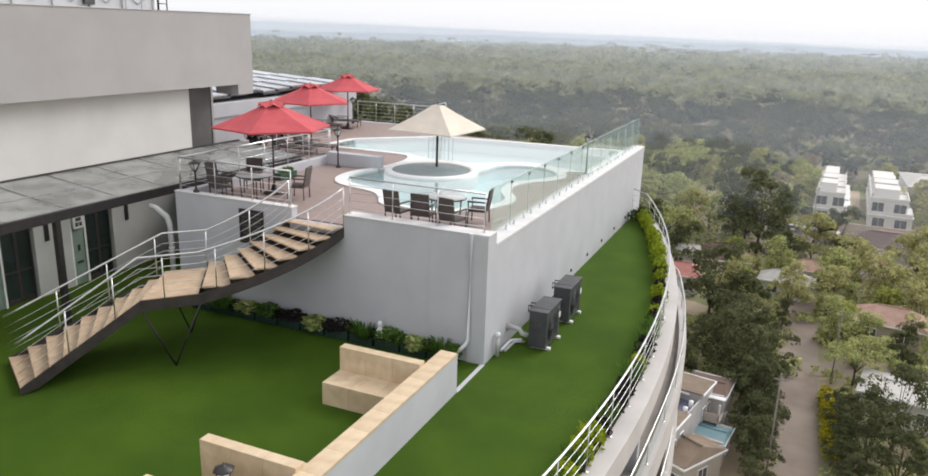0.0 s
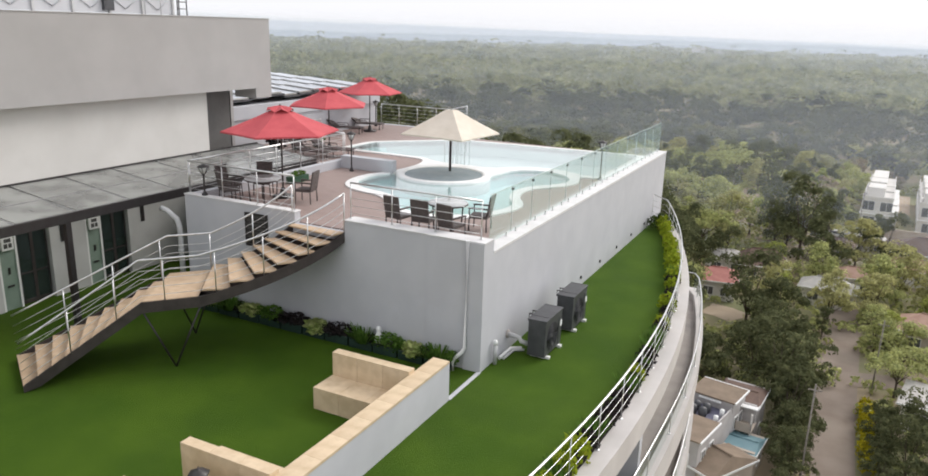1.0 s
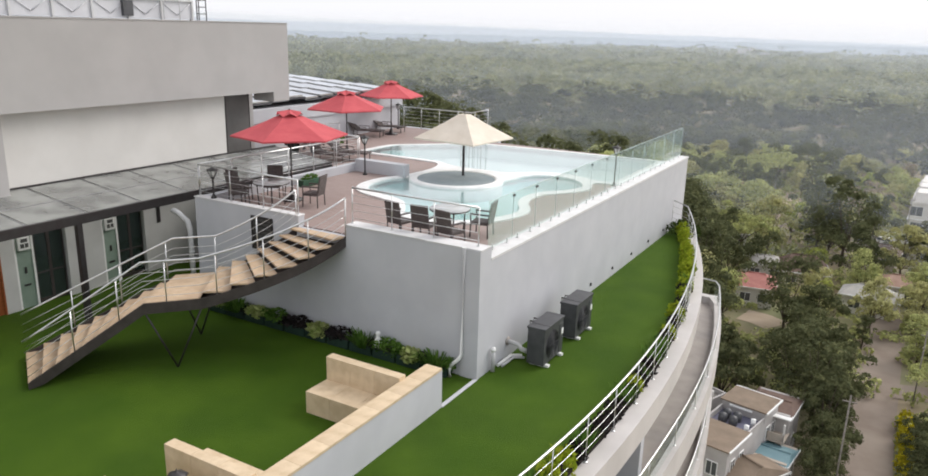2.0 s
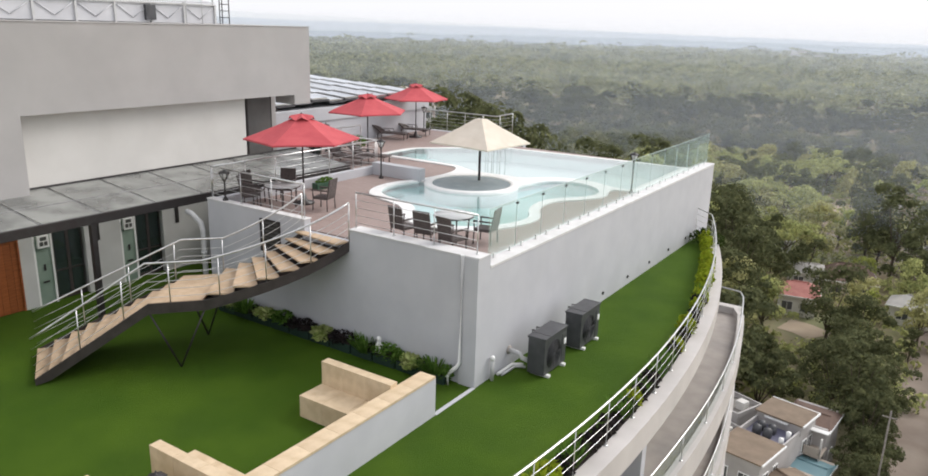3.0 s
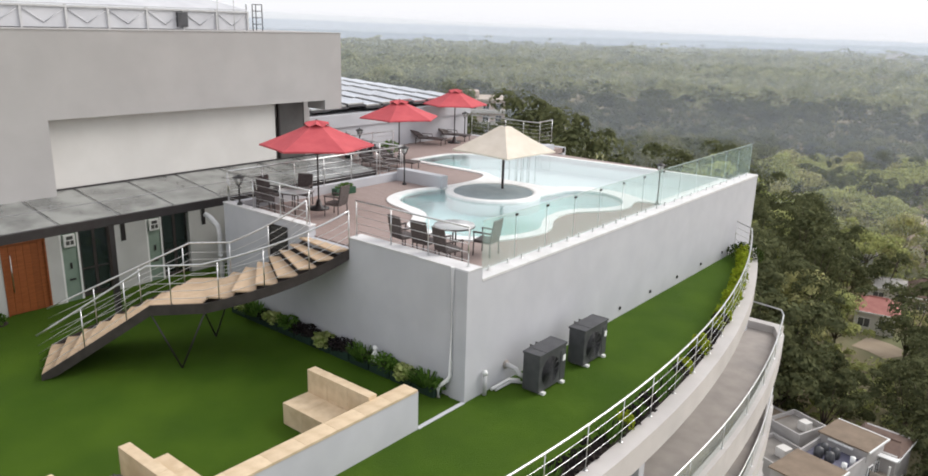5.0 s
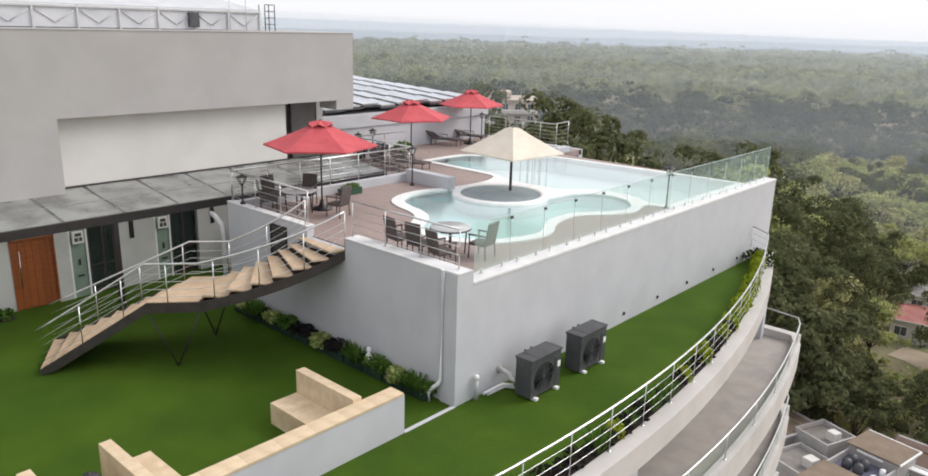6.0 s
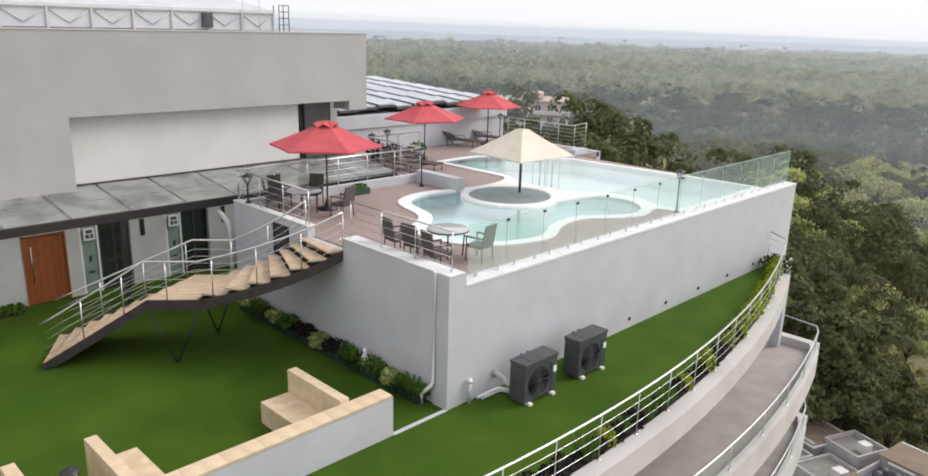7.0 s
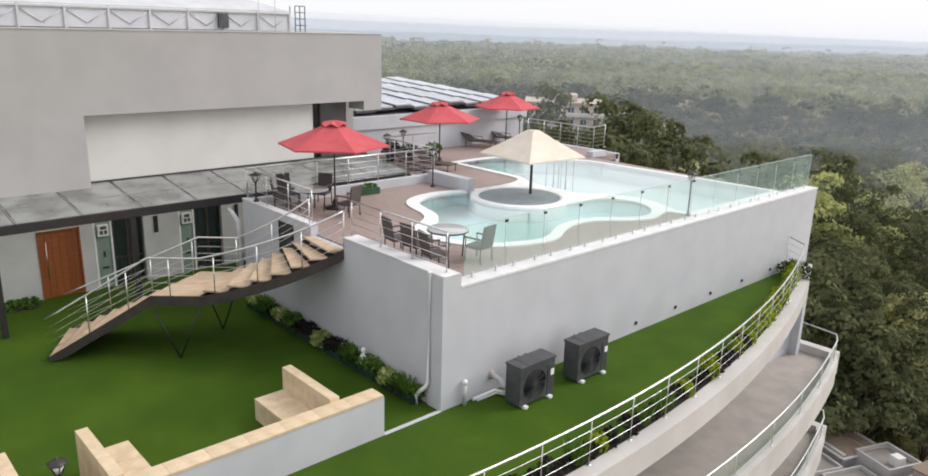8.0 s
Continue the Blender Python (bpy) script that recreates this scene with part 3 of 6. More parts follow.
for y0, y1 in ((-3.55, -2.95), (-0.65, -0.07)):
    pan = thing("control_cabinet", "pale green glazed service panel beside the dark opening", "panel", (GX - 0.1, (y0 + y1) / 2, 0), group="service panels")
    w = (y1 - y0) / 2
    part("body", box(-0.05, -w, 0.0, 0.05, w, 2.5, bevel=0.01), GREEN_PANEL, pan)
    part("frame", boxes((0.05, -w, 0, 0.08, -w + 0.06, 2.5), (0.05, w - 0.06, 0, 0.08, w, 2.5)), WHITE, pan)
    part("meter_box", box(0.05, -0.18, 1.85, 0.14, 0.18, 2.25, bevel=0.01), WHITE, pan, "white meter box")
    part("meter_window", boxes((0.14, -0.12, 1.92, 0.146, -0.01, 2.05), (0.14, 0.02, 1.92, 0.146, 0.12, 2.05), (0.14, -0.1, 2.09, 0.146, 0.1, 2.2)), DARK_IN, pan)
    part("latch", box(0.05, -0.03, 1.1, 0.075, 0.03, 1.3), BLACK_STEEL, pan)
    part("vent_slot", box(0.05, -0.1, 0.7, 0.07, 0.1, 0.76), BLACK_STEEL, pan)
for y0, y1 in ((-2.93, -1.92), (-0.05, 0.95)):
    sd = thing("sliding_door", "dark glazed sliding door half open", "door", (GX - 0.14, y0, 0), group="sliding doors")
    for a in (0.02, (y1 - y0) / 2):
        w = (y1 - y0) / 2 - 0.02
        part("leaf_frame", boxes((-0.02, a, 0.02, 0.02, a + 0.05, 2.5), (-0.02, a + w - 0.05, 0.02, 0.02, a + w, 2.5), (-0.02, a + 0.05, 2.42, 0.02, a + w - 0.05, 2.5), (-0.02, a + 0.05, 0.02, 0.02, a + w - 0.05, 0.14), (-0.02, a + 0.05, 0.95, 0.02, a + w - 0.05, 1.0)), DARK_STEEL, sd)
        part("glass", box(-0.006, a + 0.05, 0.14, 0.006, a + w - 0.05, 2.42), GLASS_DARK, sd)
solid("window_slit", boxes((GX, -1.55, 1.7, GX + 0.02, -1.40, 2.3)), BLACK_STEEL, "narrow black slit window", "window")
solid("window_slit_west", boxes((GX, 1.5, 1.7, GX + 0.02, 1.64, 2.3)), BLACK_STEEL, "narrow black slit window", "window")

# glass canopy: dark frame with panes
can = thing("glass_canopy", "glass canopy on a dark steel frame along the building", "canopy", (0, 0, 0))
CZ_W, CZ_F, CXF = 3.62, 3.27, -11.3
slope = lambda x: CZ_F + (CZ_W - CZ_F) * (CXF - x) / (CXF - RX)
Y0, Y1, NB = -24.0, 7.85, 18
pitch_y = (Y1 - Y0) / NB
for i in range(NB):
    for xa, xb in ((RX + 0.03, -12.72), (-12.72, CXF)):
        y0 = Y0 + i * pitch_y
        bm = bmesh.new()
        q = [(xa + 0.03, y0 + 0.05), (xb - 0.03, y0 + 0.05), (xb - 0.03, y0 + pitch_y - 0.05), (xa + 0.03, y0 + pitch_y - 0.05)]
        lo = [bm.verts.new((x, y, slope(x) + 0.0)) for x, y in q]
        hi = [bm.verts.new((x, y, slope(x) + 0.016)) for x, y in q]
        bm.faces.new(lo[::-1])
        bm.faces.new(hi)
        for k in range(4):
            bm.faces.new((lo[k], lo[(k + 1) % 4], hi[(k + 1) % 4], hi[k]))
        part("glass_pane", bm, GLASS_ROOF, can).visible_shadow = False
FRAME = surf("grey_canopy_frame", (0.19, 0.19, 0.19), (0.24, 0.24, 0.24), 4, 0.5, 0.05, 60)
for i in range(NB + 1):
    y = Y0 + i * pitch_y
    bm = bmesh.new()
    bm_tube(bm, [(RX + 0.02, y, slope(RX) - 0.02), (CXF, y, slope(CXF) - 0.02)], 0.04, 4)
    part("rafter", bm, FRAME, can)
part("purlin", box(-12.77, Y0, slope(-12.72) - 0.07, -12.67, Y1, slope(-12.72) + 0.02), FRAME, can)
part("gutter_beam", box(CXF - 0.02, Y0, CZ_F - 0.24, CXF + 0.1, Y1, CZ_F + 0.03, bevel=0.01), BLACK_STEEL, can, "dark steel front beam")
part("wall_beam", box(RX + 0.0, Y0, CZ_W - 0.06, RX + 0.06, Y1, CZ_W + 0.06), BLACK_STEEL, can)
for y in (-10.75, -6.95, -3.12):
    part("column", box(CXF - 0.06, y - 0.08, 0, CXF + 0.1, y + 0.08, CZ_F - 0.2, bevel=0.01), BLACK_STEEL, can, "black steel column")
solid("wall_canopy_step", boxes((FX - 0.6, -24, 3.28, FX + 0.003, -3.5, 3.34)), WALL_WARM, "rendered lower edge of the building wall", "wall")
dp = thing("downpipe", "grey plastic downpipe with an elbow at the wall corner", "pipe", (-10.35, -0.05, 0))
part("pipe", tube([(0, 0, 0), (0, 0, 2.35), (-0.1, 0, 2.6), (-0.5, 0, 2.82), (-0.75, 0, 2.86)], 0.085, 12), PVC, dp)
for z in (0.5, 1.6):
    part("bracket", bm_lathe(bmesh.new(), [(0.1, z), (0.1, z + 0.06)], 12), PVC, dp)
vent = thing("vent_grille", "black louvred grille in the rendered wall", "vent", (-7.3, -0.01, 2.2))
part("frame", boxes((-0.42, -0.03, 0, -0.36, 0.02, 1.0), (0.36, -0.03, 0, 0.42, 0.02, 1.0), (-0.36, -0.03, 0, 0.36, 0.02, 0.06), (-0.36, -0.03, 0.94, 0.36, 0.02, 1.0)), BLACK_STEEL, vent)
part("backing", box(-0.36, 0.0, 0.06, 0.36, 0.012, 0.94), DARK_IN, vent)
for i in range(7):
    part("slat", box(-0.36, -0.025, 0.1 + 0.12 * i, 0.36, 0.0, 0.14 + 0.12 * i), BLACK_STEEL, vent)

# roof enclosure of white sheeting
enc = thing("roof_enclosure", "white sheeted enclosure with a metal frame on the roof", "roof shelter", (-15.5, 0, 8.63))
for i in range(15):
    y = -14.3 + 1.38 * i
    part("post", box(-0.03, y - 0.035, 0, 0.06, y + 0.035, 0.72 + 0.02 * (i % 2)), PVC, enc)
    if i < 14:
        part("panel", box(-0.02, y + 0.035, 0.03, 0.0, y + 1.345, 0.66), CANVAS_WHITE, enc)
        for s in (0, 1):
            part("brace", tube([(0.02, y + 0.08 + s * 0.62, 0.58 - s * 0.4), (0.02, y + 0.68 + s * 0.62, 0.18 + s * 0.4)], 0.02, 5), CANVAS_WHITE, enc)
part("top_bar", box(-0.05, -14.3, 0.66, 0.07, 5.05, 0.72), PVC, enc)
roof = bmesh.new()
v = [roof.verts.new(p) for p in ((0.05, -14.4, 0.74), (0.05, 5.0, 0.74), (-5, 3.8, 1.75), (-5, -14.4, 1.75), (0.05, -14.4, 0.78), (0.05, 5.0, 0.78), (-5, 3.8, 1.79), (-5, -14.4, 1.79))]
for q in ((0, 1, 2, 3), (7, 6, 5, 4), (0, 4, 5, 1), (1, 5, 6, 2), (2, 6, 7, 3), (3, 7, 4, 0)):
    roof.faces.new([v[i] for i in q])
part("sheet_roof", roof, CANVAS_WHITE, enc)
part("vent_unit", boxes((-0.1, 2.0, 0.1, 0.12, 2.4, 0.62), bevel=0.01), AC_GREY, enc, "small dark unit")
mast = thing("roof_ladder", "steel roof ladder frame on the parapet", "ladder", (-15.6, 5.35, 8.63))
for x, y in ((0, 0), (0, 0.45), (-0.4, 0), (-0.4, 0.45)):
    part("post", tube([(x, y, 0), (x, y, 1.0)], 0.022, 6), BLACK_STEEL, mast)
for z in (0.25, 0.5, 0.75, 1.0):
    part("rung", tube([(0, 0, z), (0, 0.45, z), (-0.4, 0.45, z)], 0.016, 6), BLACK_STEEL, mast)
for y in (3.6, 4.3):
    pl = thing("pipe_pole", "thin steel pole standing on the roof", "pole", (-15.3, y, 8.63), group="roof poles")
    part("pole", tube([(0, 0, 0), (0, 0, 1.25)], 0.016, 6), PVC, pl)

# low block with solar panels
solid("wall_plant_block", boxes((-30, 8.3, 2.0, -16.1, 19.6, 4.35), (-30.1, 8.2, 4.35, -16.0, 19.75, 4.92)), WALL, "pale rendered low block behind the sun loungers", "wall")
pan_me = mesh_from(box(-0.88, -0.475, 0, 0.88, 0.475, 0.04, bevel=0.006), "solar_panel", SOLAR)
frame_me = mesh_from(boxes((-0.9, -0.495, -0.02, 0.9, -0.475, 0.045), (-0.9, 0.475, -0.02, 0.9, 0.495, 0.045), (-0.9, -0.475, -0.02, -0.88, 0.475, 0.045), (0.88, -0.475, -0.02, 0.9, 0.475, 0.045)), "frame", STEEL)
# Dark slab under each panel paints the shadow seen in the gaps.
shade_rack_me = mesh_from(box(-1.0, -0.56, -0.2, 1.0, 0.56, -0.12), "rack", AC_GREY)
for r in range(5):
    for c in range(9):
        s = thing("solar_panel", "glazed grey-blue solar panel in an aluminium frame on a flat roof", "solar panel", (-17.3 - 2.02 * r, 9.3 + 1.12 * c, 5.26 + 0.09 * r + 0.06 * (c % 3)), group="roof solar panels")
        tilt = pose(0, 0, 0, 0, 4, 0)
        piece("cell_sheet", pan_me, s, tilt)
        piece("frame", frame_me, s, tilt)
        piece("rack", shade_rack_me, s, pose(0, 0, 0.02))

# ---- low walls and benches on the lawn ----
solid("wall_lawn", boxes((-0.40, -16.0, 0, 0.0, -1.76, 0.97)), WALL, "low white rendered wall on the turf", "wall")
cop_me = mesh_from(box(-0.22, -0.398, 0.0, 0.215, 0.398, 0.06, bevel=0.004), "coping_tile", TAN)
cop = thing("trim_wall_coping", "tan stone coping tiles on the low wall", "coping", (-0.2, -16, 0.97), kind="structure")
for i in range(18):
    piece("coping_tile", cop_me, cop, Matrix.Translation((0, 0.41 + 0.8 * i - 0.2, 0)))


def bench(y_back, facing, label):
    b = thing("built_in_bench", label, "bench", (-2.5, y_back, 0), group="tiled benches")
    s = 1 if facing < 0 else -1
    for k in range(3):
        xa, xb = 0.7 * k, 0.7 * k + 0.695
        part("back_tile", box(xa, min(0, 0.24 * s), 0, xb, max(0, 0.24 * s), 1.12, bevel=0.008), TAN, b)
        part("seat_tile", box(xa, min(0, -0.74 * s), 0, xb, max(0, -0.74 * s), 0.54, bevel=0.008), TAN, b)
    return b


bench(-2.92, -1, "tan stone-tiled bench with a low back on the turf")
bench(-7.26, 1, "tan stone-tiled bench with a low back on the turf")
bench(-8.95, -1, "tan stone-tiled bench with a low back on the turf")


# ---- lamps ----
def lantern(at, h=1.15, label="small black lantern post with clear panes"):
    t = thing("lantern_post", label, "garden lamp", at, group="lantern posts")
    bm = bmesh.new()
    bm_lathe(bm, [(0.09, 0), (0.09, 0.04), (0.05, 0.08), (0.028, 0.16), (0.026, h - 0.36), (0.045, h - 0.34), (0.03, h - 0.3)], 10)
    part("post", bm, BLACK_STEEL, t)
    bm = bmesh.new()
    for k in range(6):
        a = math.pi / 3 * k
        bm_tube(bm, [(0.06 * math.cos(a), 0.06 * math.sin(a), h - 0.3), (0.15 * math.cos(a), 0.15 * math.sin(a), h - 0.09)], 0.011, 5)
    bm_lathe(bm, [(0.07, h - 0.31), (0.07, h - 0.29)], 6)
    bm_lathe(bm, [(0.19, h - 0.09), (0.185, h - 0.07), (0.06, h - 0.02), (0.02, h), (0.012, h + 0.05), (0.0, h + 0.06)], 6)
    part("lantern_frame", bm, BLACK_STEEL, t)
    part("pane", bm_lathe(bmesh.new(), [(0.054, h - 0.29), (0.14, h - 0.095)], 6), WHITE, t, "pale lantern glass")
    return t


for p, h in (((-9.4, 0.13, KZ), 0.95), ((-9.1, 7.25, DECK_Z), 1.5), ((-0.55, 11.2, DECK_Z), 1.5), ((-14.2, 8.9, DECK_Z), 1.3), ((-14.85, 10.3, DECK_Z), 1.3), ((-15.7, 18.9, DECK_Z), 1.4), ((-1.42, -8.1, 0), 1.24)):
    lantern(p, h)


# ---- umbrellas ----
def umbrella(at, r, h, rim_z, material, label, ribs=8, turn=0.0, cap=True, base=True, pole_r=0.028, foot=0.0, drop=0.05):
    t = thing("parasol", label, "parasol", at, turn, group="parasols")
    part("pole", tube([(0, 0, foot), (0, 0, h - 0.04)], pole_r, 10), DARK_STEEL, t, "dark pole")
    bm = bmesh.new()
    rings = []
    for f, z in ((0.12, h - 0.05), (0.4, None), (0.7, None), (1.0, rim_z), (1.0, rim_z - drop)):
        row = []
        for k in range(ribs * 4):
            a = 2 * math.pi * k / (ribs * 4)
            w = (k % 4) / 4
            flat = math.cos(math.pi / ribs) / math.cos((w - 0.5) * 2 * math.pi / ribs)
            sag = 0.05 * math.sin(math.pi * w) * f
            zz = z if z is not None else h - 0.05 + (rim_z - h + 0.05) * ((f - 0.12) / 0.88) ** 0.92
            if z == rim_z or z == rim_z - drop:
                zz += 0.04 * math.sin(math.pi * w)
            row.append(bm.verts.new((r * f * flat * math.cos(a), r * f * flat * math.sin(a), zz - sag * 0.6)))
        rings.append(row)
    n = ribs * 4
    for a, b in zip(rings, rings[1:]):
        for k in range(n):
            bm.faces.new((a[k], a[(k + 1) % n], b[(k + 1) % n], b[k]))
    bm.faces.new(rings[0])
    canopy = part("canopy", bm, material, t)
    if cap:
        cb = bmesh.new()
        crown = cb.verts.new((0, 0, h + 0.07))
        rim_v = [cb.verts.new((0.23 * r * math.cos(math.pi * j / ribs), 0.23 * r * math.sin(math.pi * j / ribs), h - (0.12 if j % 2 == 0 else 0.015))) for j in range(2 * ribs)]
        for j in range(2 * ribs):
            cb.faces.new((crown, rim_v[j], rim_v[(j + 1) % (2 * ribs)]))
        part("vent_cap", cb, material, t)
    part("finial", bm_lathe(bmesh.new(), [(0.03, h + 0.03), (0.035, h + 0.07), (0.0, h + 0.11)], 8), DARK_STEEL, t)
    for k in range(ribs):
        a = 2 * math.pi * k / ribs
        part("rib", tube([(0.05, 0, h - 0.12), (r * 0.99, 0, rim_z - 0.03)], 0.012, 5), DARK_STEEL, t).matrix_local = pose(0, 0, 0, 0, 0, math.degrees(a))
    if base:
        part("base", bm_lathe(bmesh.new(), [(0.0, 0.0), (0.34, 0.0), (0.34, 0.05), (0.12, 0.09), (0.06, 0.3), (0.05, 0.32)], 20), BLACK_STEEL, t, "dark round base")
    return t


umbrella((-8.33, 2.4, DECK_Z), 1.82, 2.84, 2.13, RED, "red canvas parasol with a vent cap by the stairs", 6, 47)
umbrella((-12.62, 10.58, DECK_Z), 1.78, 2.70, 2.02, RED, "red canvas parasol by the loungers", 6, 62)
umbrella((-14.75, 16.9, DECK_Z), 1.66, 2.72, 2.02, RED, "red canvas parasol at the far end of the deck", 6, 40)
umbrella((-5.95, 9.3, DECK_Z - 0.95), 1.92, 3.38, 2.44, CREAM, "cream canvas parasol standing in the sunken pit", 4, -50, cap=False, base=False, pole_r=0.05)


# ---- furniture ----
def wicker_chair():
    t = thing("wicker_chair", "dark woven wicker armchair on slim legs", "chair", (0, 0, 0), group="wicker chairs")
    bm = box(-0.26, -0.26, 0.36, 0.26, 0.26, 0.44, bevel=0.02)
    part("seat", bm, WICKER, t)
    bk = bmesh.new()
    bm_box(bk, -0.26, 0.0, 0.0, 0.26, 0.05, 0.62, bevel=0.018)
    bmesh.ops.transform(bk, matrix=pose(0, 0.22, 0.40, -10), verts=bk.verts)
    part("backrest", bk, WICKER, t)
    for x in (-0.25, 0.25):
        for y in (-0.24, 0.24):
            part("leg", tube([(x, y, 0.4), (x * 1.04, y * 1.06, 0)], 0.02, 6), WICKER, t)
        ar = bmesh.new()
        bm_box(ar, x - 0.03, -0.27, 0.63, x + 0.03, 0.27, 0.67, bevel=0.01)
        bm_tube(ar, [(x, -0.24, 0.4), (x, -0.25, 0.64)], 0.018, 6)
        part("armrest", ar, WICKER, t)
    return t


chair0 = wicker_chair()
spots = [(-3.1, 0.98, 172), (-2.32, 1.0, 186), (-1.4, 0.86, 168), (-1.22, 2.2, -80), (-9.2, 0.95, 150), (-9.1, 2.35, 30), (-7.25, 2.2, -75), (-9.65, 1.45, 95)]
chair0.matrix_world = pose(spots[0][0], spots[0][1], DECK_Z, 0, 0, spots[0][2])
for x, y, a in spots[1:]:
    copy_thing(chair0, pose(x, y, DECK_Z, 0, 0, a))


def table(at, r, label, material):
    t = thing("round_table", label, "table", at, group="deck tables")
    part("tabletop", bm_lathe(bmesh.new(), [(0.0, 0.72), (r, 0.72), (r + 0.01, 0.73), (r, 0.745), (0.0, 0.745)], 28), material, t, "pale glass top")
    part("rim", bm_lathe(bmesh.new(), [(r - 0.03, 0.69), (r + 0.015, 0.69), (r + 0.015, 0.715), (r - 0.03, 0.715)], 28), WICKER, t)
    for k in range(4):
        a = math.pi / 4 + math.pi / 2 * k
        part("leg", tube([(0.8 * r * math.cos(a), 0.8 * r * math.sin(a), 0.7), (0.72 * r * math.cos(a), 0.72 * r * math.sin(a), 0)], 0.022, 6), WICKER, t)
    return t


# Base colour raised to imitate the sky reflected in the table tops.
TABLE_GLASS = surf("sky_pale_table_glass", (0.44, 0.45, 0.45), (0.52, 0.53, 0.53), 2, 0.08, 0)
table((-2.05, 1.85, DECK_Z), 0.55, "round wicker table with a grey glass top", TABLE_GLASS)
table((-8.4, 1.55, DECK_Z), 0.55, "round wicker table with a grey glass top", TABLE_GLASS)


def lounger():
    t = thing("sun_lounger", "dark wicker sun lounger with a raised back", "lounger", (0, 0, 0), group="sun loungers")
    part("bed", box(-0.32, -0.2, 0.28, 0.32, 1.15, 0.34, bevel=0.015), WICKER, t)
    bk = box(-0.32, -0.72, 0.0, 0.32, 0.0, 0.06, bevel=0.015)
    bmesh.ops.transform(bk, matrix=pose(0, -0.2, 0.3, -38), verts=bk.verts)
    part("backrest", bk, WICKER, t)
    for x in (-0.3, 0.3):
        for y in (-0.35, 1.05):
            part("leg", tube([(x, y, 0.3), (x, y, 0)], 0.022, 6), WICKER, t)
        part("armrest", tube([(x, -0.3, 0.28), (x, -0.25, 0.48), (x, 0.3, 0.48), (x, 0.35, 0.3)], 0.02, 6), WICKER, t)
    return t


l0 = lounger()
spots = [(-12.0, 9.6, -75), (-12.4, 8.75, -80), (-15.6, 15.5, -70), (-15.7, 17.6, -75)]
l0.matrix_world = pose(spots[0][0], spots[0][1], DECK_Z, 0, 0, spots[0][2])
for x, y, a in spots[1:]:
    copy_thing(l0, pose(x, y, DECK_Z, 0, 0, a))

# pool hand rails
for i, (x, y) in enumerate(((-7.75, 12.2), (-7.35, 12.5))):
    hr = thing("pool_handrail", "stainless steel hand rail standing in the pool", "handrail", (x, y, DECK_Z - 0.65), group="pool handrails")
    for d in (0, 0.4):
        part("rail", tube([(d, 0, 0), (d, 0, 1.4), (d + 0.05, 0.1, 1.5), (d + 0.05, 0.35, 1.5), (d, 0.45, 1.4), (d, 0.45, 0)], 0.018, 8), STEEL, hr)

# ---- air conditioners ----
def outdoor_unit(y, label):
    t = thing("air_conditioner", label, "air conditioner", (0.91, y, 0), group="outdoor units")
    part("body", box(-0.25, -0.63, 0.07, 0.25, 0.63, 1.06, bevel=0.015), AC_GREY, t)
    part("lid", box(-0.27, -0.65, 1.06, 0.27, 0.65, 1.12, bevel=0.012), AC_GREY, t)
    part("lid_seam", box(-0.272, -0.36, 1.12, 0.272, -0.345, 1.126), BLACK_STEEL, t)
    gr = bmesh.new()
    for k in range(7):
        r = 0.06 + 0.055 * k
        ring = [(0.26, -0.1 + r * math.cos(a), 0.54 + r * math.sin(a)) for a in (2 * math.pi * j / 28 for j in range(29))]
        bm_tube(gr, ring, 0.008, 4)
    for k in range(6):
        a = math.pi * k / 6
        bm_tube(gr, [(0.262, -0.1 - 0.4 * math.cos(a), 0.54 - 0.4 * math.sin(a)), (0.262, -0.1 + 0.4 * math.cos(a), 0.54 + 0.4 * math.sin(a))], 0.006, 4)
    part("fan_grille", gr, AC_GREY, t)
    fb = bmesh.new()
    bm_lathe(fb, [(0.40, 0.0), (0.40, 0.012), (0.0, 0.012)], 28)
    bmesh.ops.transform(fb, matrix=pose(0.238, -0.1, 0.54, 0, 90, 0), verts=fb.verts)
    part("fan_recess", fb, DARK_IN, t)
    part("service_cover", box(0.24, 0.36, 0.12, 0.262, 0.56, 0.94, bevel=0.006), AC_GREY, t)
    part("label_plate", box(0.262, 0.46, 0.62, 0.275, 0.58, 0.78), WHITE, t, "white rating plate")
    for yy in (-0.45, 0.45):
        part("foot", box(-0.22, yy - 0.06, 0, 0.34, yy + 0.06, 0.07, bevel=0.01), WHITE, t, "white support block")
    part("pipe_hood", tube([(-0.5, 0.3, 0.8), (-0.5, 0.3, 0.98), (-0.3, 0.3, 0.99), (-0.28, 0.3, 0.86)], 0.022, 6), BLACK_STEEL, t)
    part("pipe_hood", tube([(-0.5, 0.05, 0.8), (-0.5, 0.05, 0.98), (-0.3, 0.05, 0.99), (-0.28, 0.05, 0.86)], 0.022, 6), BLACK_STEEL, t)
    return t


outdoor_unit(2.1, "charcoal grey outdoor air conditioning unit on white blocks")
outdoor_unit(4.3, "charcoal grey outdoor air conditioning unit on white blocks")
pp = thing("drain_pipe", "short grey vent pipe with a cap standing by the wall", "pipe", (0.10, 0.62, 0))
part("pipe", tube([(0, 0, 0), (0, 0, 0.58)], 0.055, 12), PVC, pp)
part("cap", bm_lathe(bmesh.new(), [(0.065, 0.56), (0.07, 0.62), (0.05, 0.67), (0.0, 0.68)], 12), WHITE, pp)
pc = thing("cable_conduit", "pale plastic conduits and a pipe running to the outdoor unit", "conduit", (0.1, 0.9, 0))
